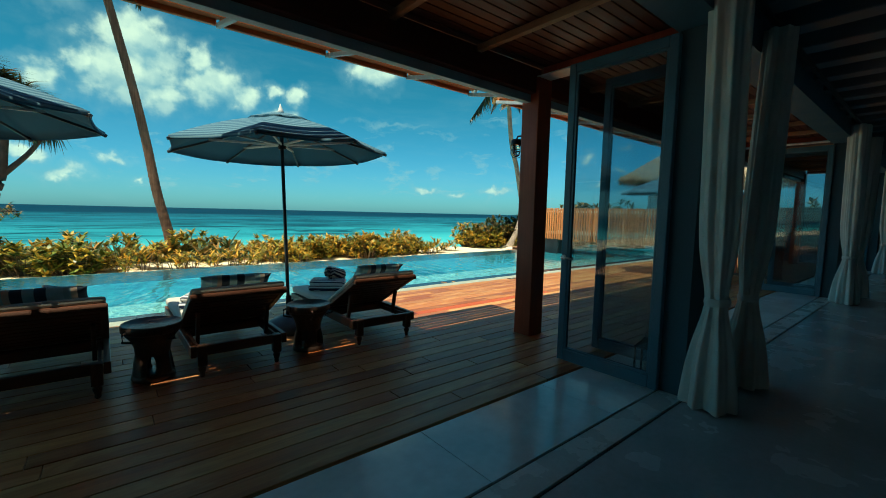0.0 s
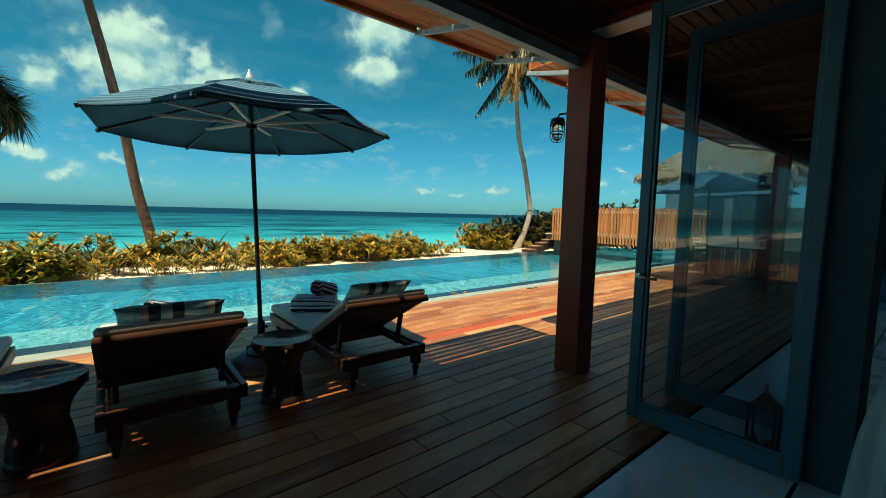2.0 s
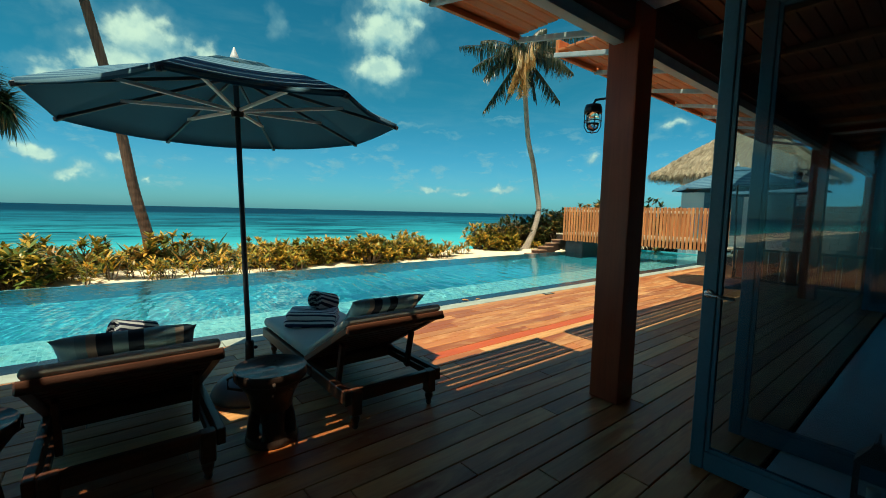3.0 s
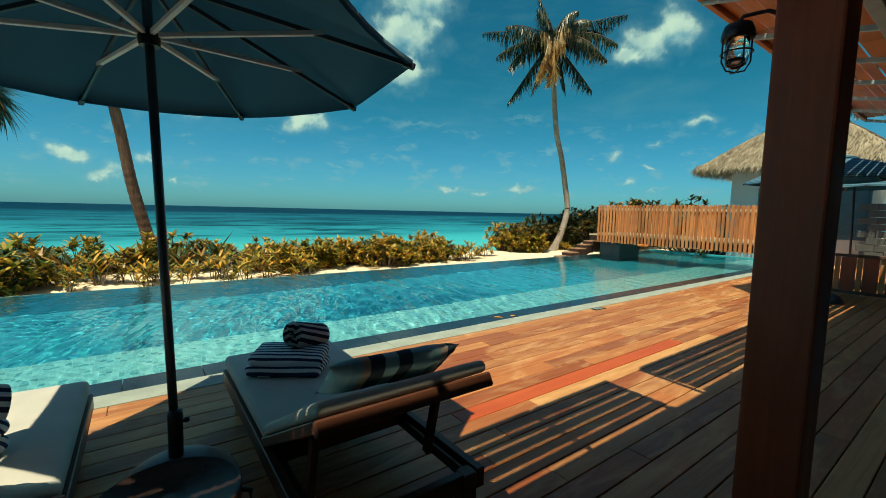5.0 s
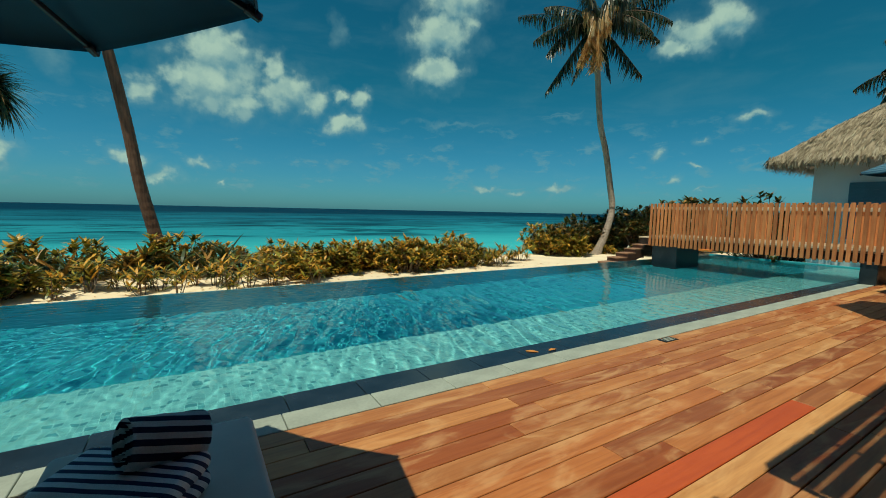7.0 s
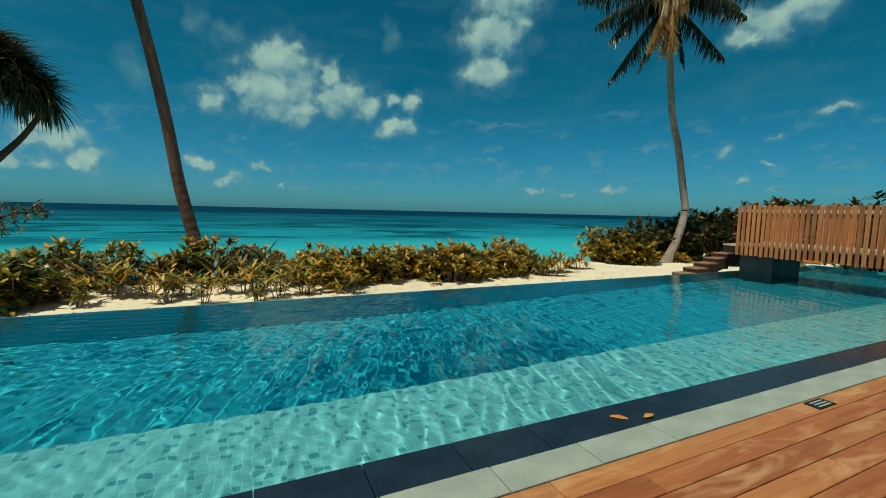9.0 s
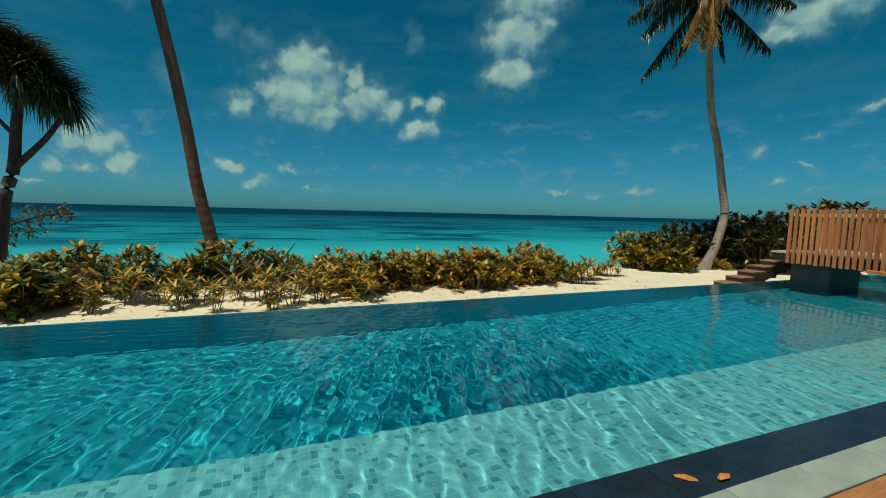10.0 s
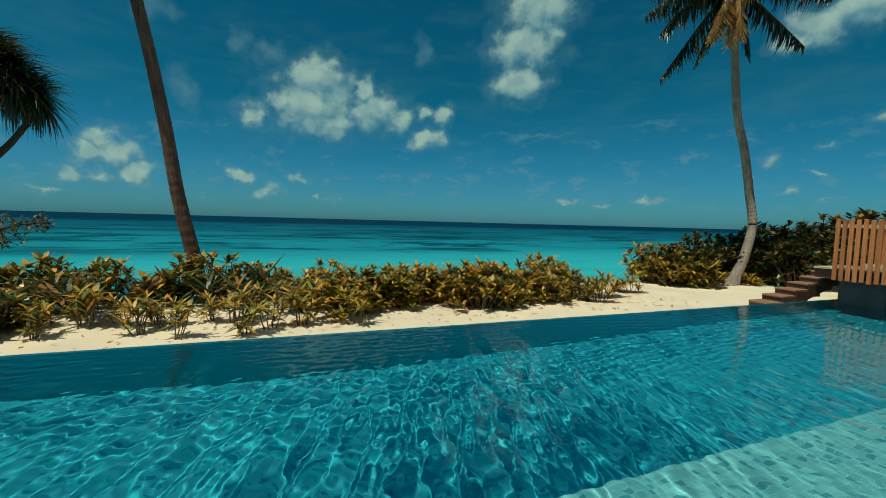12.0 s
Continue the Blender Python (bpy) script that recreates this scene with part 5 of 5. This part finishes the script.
def palm(pts, r0, r1, fronds, seed, label, flen=2.6, droop=1.0, dry=4, bark=None, plan=()):
    """A coconut palm: ringed trunk, arching fronds of many leaflets, a skirt of dry ones."""
    rng = random.Random(seed)
    t = thing("coconut_palm", label, "palm tree", "coconut palms", tuple(pts[0]))
    base = Vector(pts[0])
    line = [p - base for p in curve_points(pts, 14)]
    rings, radii = [], []
    for i, p in enumerate(line):
        s = i / (len(line) - 1)
        flare = 0.11 * math.exp(-s * 15)
        rings.append(p)
        radii.append((r0 + (r1 - r0) * s + flare) * (1.0 + (0.025 if i % 2 else -0.015)))
    part("trunk", tube(rings, radii, 14), bark or M_TRUNK, t, "ringed grey-brown trunk", False)
    top = line[-1]
    for k in range(len(plan) or fronds + dry):
        old = k >= fronds
        verts, faces = [], []
        ang = (3.75 + rng.uniform(-0.8, 0.8)) if old else 2.399 * k + rng.uniform(-0.25, 0.25)
        rise = rng.uniform(-1.2, 0.5) if old else 1.3 - 1.95 * (k / fronds) + rng.uniform(-0.15, 0.15)
        if not old and rise < 0.35 and math.cos(ang - 3.95) > 0.55:
            ang += 1.5
        length = flen * (rng.uniform(0.34, 0.52) if old else rng.uniform(0.72, 1.08) * (1.0 if rise > 0.1 else 0.72))
        sag = droop * rng.uniform(0.7, 1.45)
        turn = rng.uniform(-0.5, 0.5)
        if plan:
            ang, rise, length, sag, old = plan[k]
            ang, turn = radians(ang) + rng.uniform(-0.1, 0.1), 0.5 * turn
        out = Vector((math.cos(ang), math.sin(ang), 0))
        side = out.cross(Vector((0, 0, 1)))
        mid = []
        root = top + Vector((-0.22, -0.28, -0.15)) if old else top
        for i in range(15):
            s = i / 14
            mid.append(root + (out + side * turn * s) * (length * s * math.cos(rise * (1 - 0.3 * s)) / (1 + 0.25 * sag * s)) * (0.7 if old else 1) + Vector((0, 0, length * (s * math.sin(rise) - sag * 0.5 * s * s))))
        stem = tube(mid, [0.035 * (1 - 0.85 * i / 14) for i in range(15)], 5)
        for i in range(60):
            s = 0.08 + 0.92 * i / 60
            q = s * 14
            j = min(int(q), 13)
            p = mid[j].lerp(mid[j + 1], q - j)
            d = (mid[j + 1] - mid[j]).normalized()
            ll = (0.75 if old else 0.78) * math.sin(math.pi * min(1, 0.2 + 0.72 * s)) * rng.uniform(0.6, 1.15)
            for sg in (-1, 1):
                way_out = side * sg * 0.55 + d * 0.62 + Vector((0, 0, -(0.5 + 0.5 * s) if not old else -1.1)) + Vector((rng.uniform(-.2, .2), rng.uniform(-.2, .2), rng.uniform(-.2, .2)))
                leaf_into(verts, faces, p, way_out, Vector((0, 0, 1)), ll * (0.45 if rng.random() < 0.15 else 1), 0.13 if old else 0.062, rng.uniform(0.4, 1.1), 3)
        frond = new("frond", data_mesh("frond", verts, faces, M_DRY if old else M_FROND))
        frond.parent = t
        if old:
            tagged(frond, "dry hanging brown frond")
        part("midrib", stem, M_DRY if old else M_STEM, frond)
    return t


# fronds of the shaggy palm: bearing in degrees, rise, length, sag, whether dry
SHAGGY = [
    (128, 0.35, 3.5, 0.55, False), (-51, 0.45, 3.6, 0.5, False), (-60, 0.25, 3.4, 0.9, False), (150, 0.5, 2.8, 0.8, False),
    (100, 0.2, 3.0, 0.9, False), (-20, 0.6, 3.0, 0.9, False), (30, 0.5, 2.8, 0.8, False), (70, 0.6, 2.8, 0.8, False),
    (128, -0.95, 2.6, 0.5, False), (-45, -0.85, 2.4, 0.5, False), (-80, 0.1, 2.8, 1.0, False), (200, 0.9, 2.4, 1.0, False),
    (250, 0.8, 2.4, 1.0, False), (0, 1.1, 2.4, 0.7, False), (180, 1.2, 2.2, 0.6, False), (-100, 0.5, 2.6, 0.9, False),
    (60, -0.3, 2.6, 0.8, False), (10, -0.4, 2.4, 0.8, False), (140, 0.1, 2.9, 0.8, False), (-35, 0.1, 2.9, 0.9, False),
    (205, -0.1, 2.0, 1.3, True), (190, -0.5, 1.8, 1.0, True), (225, -0.7, 1.9, 0.9, True), (170, 0.6, 1.7, 1.0, True),
    (240, 0.3, 1.6, 1.2, True), (215, -1.1, 1.8, 0.6, True), (262, 0.7, 1.8, 1.1, True), (180, -0.9, 1.6, 0.6, True),
]
palm([(1.98, 16.7, -0.3), (1.93, 16.7, 0.4), (1.62, 16.7, 1.9), (1.40, 16.7, 3.4), (1.10, 16.7, 5.1), (0.72, 16.7, 6.9), (0.35, 16.7, 8.6), (0.1, 16.7, 10.0)], 0.155, 0.10, 16, 5, "tall leaning coconut palm rising out of the beach hedge", bark=M_TRUNK_RED)
palm([(16.69, 14.6, -0.40), (17.15, 14.7, 0.1), (17.75, 14.88, 0.75), (18.28, 15.08, 1.65), (18.22, 15.2, 2.6), (17.82, 15.2, 4.0), (17.35, 15.2, 5.2), (17.0, 15.2, 7.3), (16.75, 15.2, 9.1)], 0.145, 0.11, 20, 9, "slender coconut palm with curved pale trunk and drooping fronds", plan=SHAGGY)
palm([(33.0, 9.0, -0.2), (33.2, 9.1, 3.0), (33.0, 9.2, 6.2), (32.8, 9.2, 8.6)], 0.2, 0.13, 14, 15, "coconut palm behind the thatched house", 3.2, 1.0, 3)


def pandanus(at, seed):
    """A screw pine: forked grey trunk, heads of long arching straps."""
    rng = random.Random(seed)
    t = thing("screw_pine", "screw pine with forked trunk and heads of long strap leaves", "tree", "", at)
    heads = []
    for k in range(42):                   # strewn along a slanting crown, high at the back and low in front
        f = (k + 0.5) / 42
        across = rng.uniform(-0.36, 0.34) * (1.25 - 0.7 * f)
        heads.append((f, Vector((-1.45 + 2.0 * f + 0.53 * across, rng.uniform(-0.75, 0.75) * (1.1 - 0.5 * f), 5.72 - 1.45 * f + 0.85 * across)), rng.uniform(0.38, 0.56)))
    fork, top, end = Vector((-0.5, 0, 2.5)), Vector((-0.25, 0, 4.6)), Vector((0.42, 0, 3.72))
    part("trunk", tube(curve_points([(-0.95, 0, -0.1), (-0.80, 0, 1.0), (-0.68, 0, 1.9), fork, (-0.40, 0, 3.5), top], 6), [0.15 - 0.0022 * i for i in range(31)], 10), M_PANDAN, t, "dark grey-brown trunk", True)
    part("limb", tube(curve_points([fork, (-0.25, 0, 2.78), (0.08, 0, 3.18), end], 6), [0.085 - 0.0018 * i for i in range(19)], 8), M_PANDAN, t, "", True)
    part("limb", tube(curve_points([(-0.44, 0, 3.2), (-0.75, 0.1, 3.55), (-1.25, 0.1, 4.3)], 6), [0.05 - 0.0015 * i for i in range(13)], 8), M_PANDAN, t, "", True)
    for f, head, s in heads:
        inner = end if f > 0.62 else top
        part("twig", tube([inner, inner.lerp(head, 0.6) + Vector((0, 0, -0.08)), head], [0.04, 0.035, 0.03], 6), M_PANDAN, t)
        verts, faces = [], []
        for k in range(120):
            ang = 2.399 * k
            d = Vector((math.cos(ang), math.sin(ang), 1.5 - 2.3 * k / 120 + rng.uniform(-0.25, 0.25)))
            leaf_into(verts, faces, head - Vector((0, 0, 0.3 * k / 120)), d, Vector((0, 0, 1)), s * rng.uniform(0.7, 1.25), 0.05, rng.uniform(0.5, 1.25), 4)
        ob = new("leaf_head", data_mesh("leaf_head", verts, faces, M_STRAP))
        ob.parent = t
    return t


pandanus((-1.45, 17.0, -0.3), 3)


# ---- thatched house beyond the pool ----
def thatched_house(cx, cy, half, eave, apex, wall):
    t = thing("thatched_house", "white rendered house with a thick thatched hip roof", "house", "", (cx, cy, -0.1))
    e, a = eave + 0.1, apex + 0.1
    part("wall", box(-wall, wall, -wall, wall, 0, e + 0.25), M_WHITE, t)
    bm = bmesh.new()
    n = 26
    pts = [(-half, -half), (half, -half), (half, half), (-half, half)]
    for k in range(4):
        p, q = Vector((*pts[k], e)), Vector((*pts[(k + 1) % 4], e))
        grid = []
        for i in range(n + 1):
            s = i / n
            row = []
            for j in range(n + 1):
                base = p.lerp(q, j / n)
                v = base.lerp(Vector((0, 0, a)), s)
                v.z += 0.05 * noise.noise(v * 2.2) + 0.03 * noise.noise(v * 7) + 0.10 * math.sin(math.pi * s)
                row.append(bm.verts.new(v))
            grid.append(row)
        for u, v in zip(grid, grid[1:]):
            for j in range(n):
                bm.faces.new((u[j], u[j + 1], v[j + 1], v[j]))
    bmesh.ops.remove_doubles(bm, verts=bm.verts, dist=0.03)
    roof = part("roof", bm, M_THATCH, t, "weathered straw-coloured thatch", True)
    part("underside", box(-half + 0.25, half - 0.25, -half + 0.25, half - 0.25, e - 0.06, e - 0.02), M_SOFFIT, roof)
    rng = random.Random(8)
    verts, faces = [], []
    for k in range(4):
        p, q = Vector((*pts[k], e)), Vector((*pts[(k + 1) % 4], e))
        outw = Vector((p.x + q.x, p.y + q.y, 0)).normalized()
        for i in range(900):
            s = rng.random()
            b = p.lerp(q, s) * 1.0 + Vector((0, 0, rng.uniform(-0.02, 0.16))) - outw * rng.uniform(-0.02, 0.16)
            leaf_into(verts, faces, b, outw * rng.uniform(0.2, 0.9) + Vector((rng.uniform(-.3, .3), rng.uniform(-.3, .3), -1)), outw, rng.uniform(0.18, 0.42), 0.035, 0.1, 2)
        for i in range(2600):
            s, h = rng.random(), rng.random() ** 1.3
            b = p.lerp(q, s).lerp(Vector((0, 0, a)), h) + Vector((0, 0, 0.10 * math.sin(math.pi * h) + 0.03))
            d = (p + q) / 2 - Vector((0, 0, a))
            leaf_into(verts, faces, b, d + Vector((rng.uniform(-.8, .8), rng.uniform(-.8, .8), 0.35)), Vector((0, 0, 1)), rng.uniform(0.2, 0.4), 0.03, 0.05, 2)
    fringe = new("thatch_fringe", data_mesh("thatch_fringe", verts, faces, M_DRYTHATCH))
    fringe.parent = roof
    tagged(fringe, "ragged loose straw", kind="stuff")
    for y0, y1 in ((-1.9, -0.7), (-0.4, 0.9)):
        win = part("window", box(-wall - 0.05, -wall + 0.0, y0, y1, 0.9, 2.55, 0.006), M_FRAME, t, "blue-grey louvred shutter")
        for k in range(16):
            part("slat", box(-wall - 0.075, -wall - 0.052, y0 + 0.06, y1 - 0.06, 1.0 + 0.095 * k, 1.06 + 0.095 * k, 0.003), M_FRAME, win)
    return t


M_DRYTHATCH = leaf_material("thatch_straw", (0.42, 0.345, 0.23), (0.54, 0.455, 0.31), (0.33, 0.26, 0.165), 0.1)
thatched_house(21.0, 6.9, 2.65, 3.15, 5.25, 1.75)


wall = thing("garden_wall", "grey block garden wall behind the deck, shade put into its colour", "garden wall", kind="structure")
rng = random.Random(3)
block = mesh_of("block", box(-0.10, 0.10, -0.195, 0.195, 0.005, 0.195, 0.008), M_BLOCK)
for r in range(10):
    for k in range(27):
        ob = new("block", block)
        ob.parent, ob.matrix_basis = wall, pose(19.0 + rng.uniform(-0.008, 0.008), -5.6 + 0.4 * k + 0.2 * (r % 2), -0.1 + 0.2 * r)
for i in range(9):
    plant("garden_shrub", DARK[i % 2], "dense dark green shrub behind the garden wall", "shrub", "garden shrubs", (20.0 + rng.uniform(0, 2), -5.5 + 1.1 * i, -0.1), 40 * i, rng.uniform(1.5, 2.1))


# ---- small things on the deck ----
def fallen_leaf(x, y, z, rz, s):
    verts, faces = [], []
    leaf_into(verts, faces, Vector((0, 0, 0.004)), Vector((1, 0, 0.12)), Vector((0, 0, 1)), 0.13 * s, 0.055 * s, 0.2, 6)
    ob = new("fallen_leaf", data_mesh("fallen_leaf", verts, faces, M_LEAFDROP))
    ob.matrix_basis = pose(x, y, z, 0, 0, rz)
    tagged(ob, "curled dry orange leaf on the pool edge", "leaf", "fallen leaves")
    mod = ob.modifiers.new("thick", "SOLIDIFY")
    mod.thickness = 0.003


fallen_leaf(5.56, 6.56, -0.01, -35, 1.1)
fallen_leaf(5.76, 6.44, 0.0, 10, 0.95)

drain = thing("deck_drain", "small metal skimmer lid let into the deck", "drain cover", at=(7.22, 6.07, 0.0))
part("plate", box(-0.12, 0.12, -0.055, 0.055, 0.001, 0.008, 0.002), M_METAL, drain)
for k in range(3):
    part("slot", box(-0.085, 0.085, -0.038 + 0.028 * k, -0.024 + 0.028 * k, 0.0085, 0.0105), M_COPING, drain)

# ---- deck boards, last ----
PITCH, EDGE = 0.155, 6.145
deck = tagged(new("deck"), "hardwood pool deck of long boards in mixed tones", "deck", "", "structure")
rng = random.Random(12)
cache = {}
RED = 9


def board_mesh(length, mat, key):
    if key not in cache:
        cache[key] = mesh_of("board", box(0, length, -PITCH / 2 + 0.003, PITCH / 2 - 0.003, -0.03, 0.0, 0.0035), mat)
    return cache[key]


M_RED = wood("fresh_red_board", (0.46, 0.082, 0.022), (0.58, 0.12, 0.032), 0.45, 0, 0.1)
LENGTHS = (1.55, 1.95, 2.35, 2.75, 3.15, 3.6)
for row in range(26):
    y = EDGE - PITCH * (row + 0.5)
    x = -9.0 + rng.uniform(-2.5, 0)
    if row == RED:
        x = 3.45 - 3.15 * 4
    while x < 21.8:
        ln = LENGTHS[rng.randrange(6)]
        mat, key = M_DECK, ln
        if row == RED:
            ln = 3.15
            mat, key = (M_RED, "red") if abs(x - 3.45) < 0.1 else (M_DECK, 3.15)
        ob = new("board", board_mesh(ln - 0.004, mat, key))
        ob.parent = deck
        ob.matrix_basis = pose(x, y, rng.uniform(-0.0012, 0.0012), rng.uniform(-0.15, 0.15), 0, 0)
        x += ln
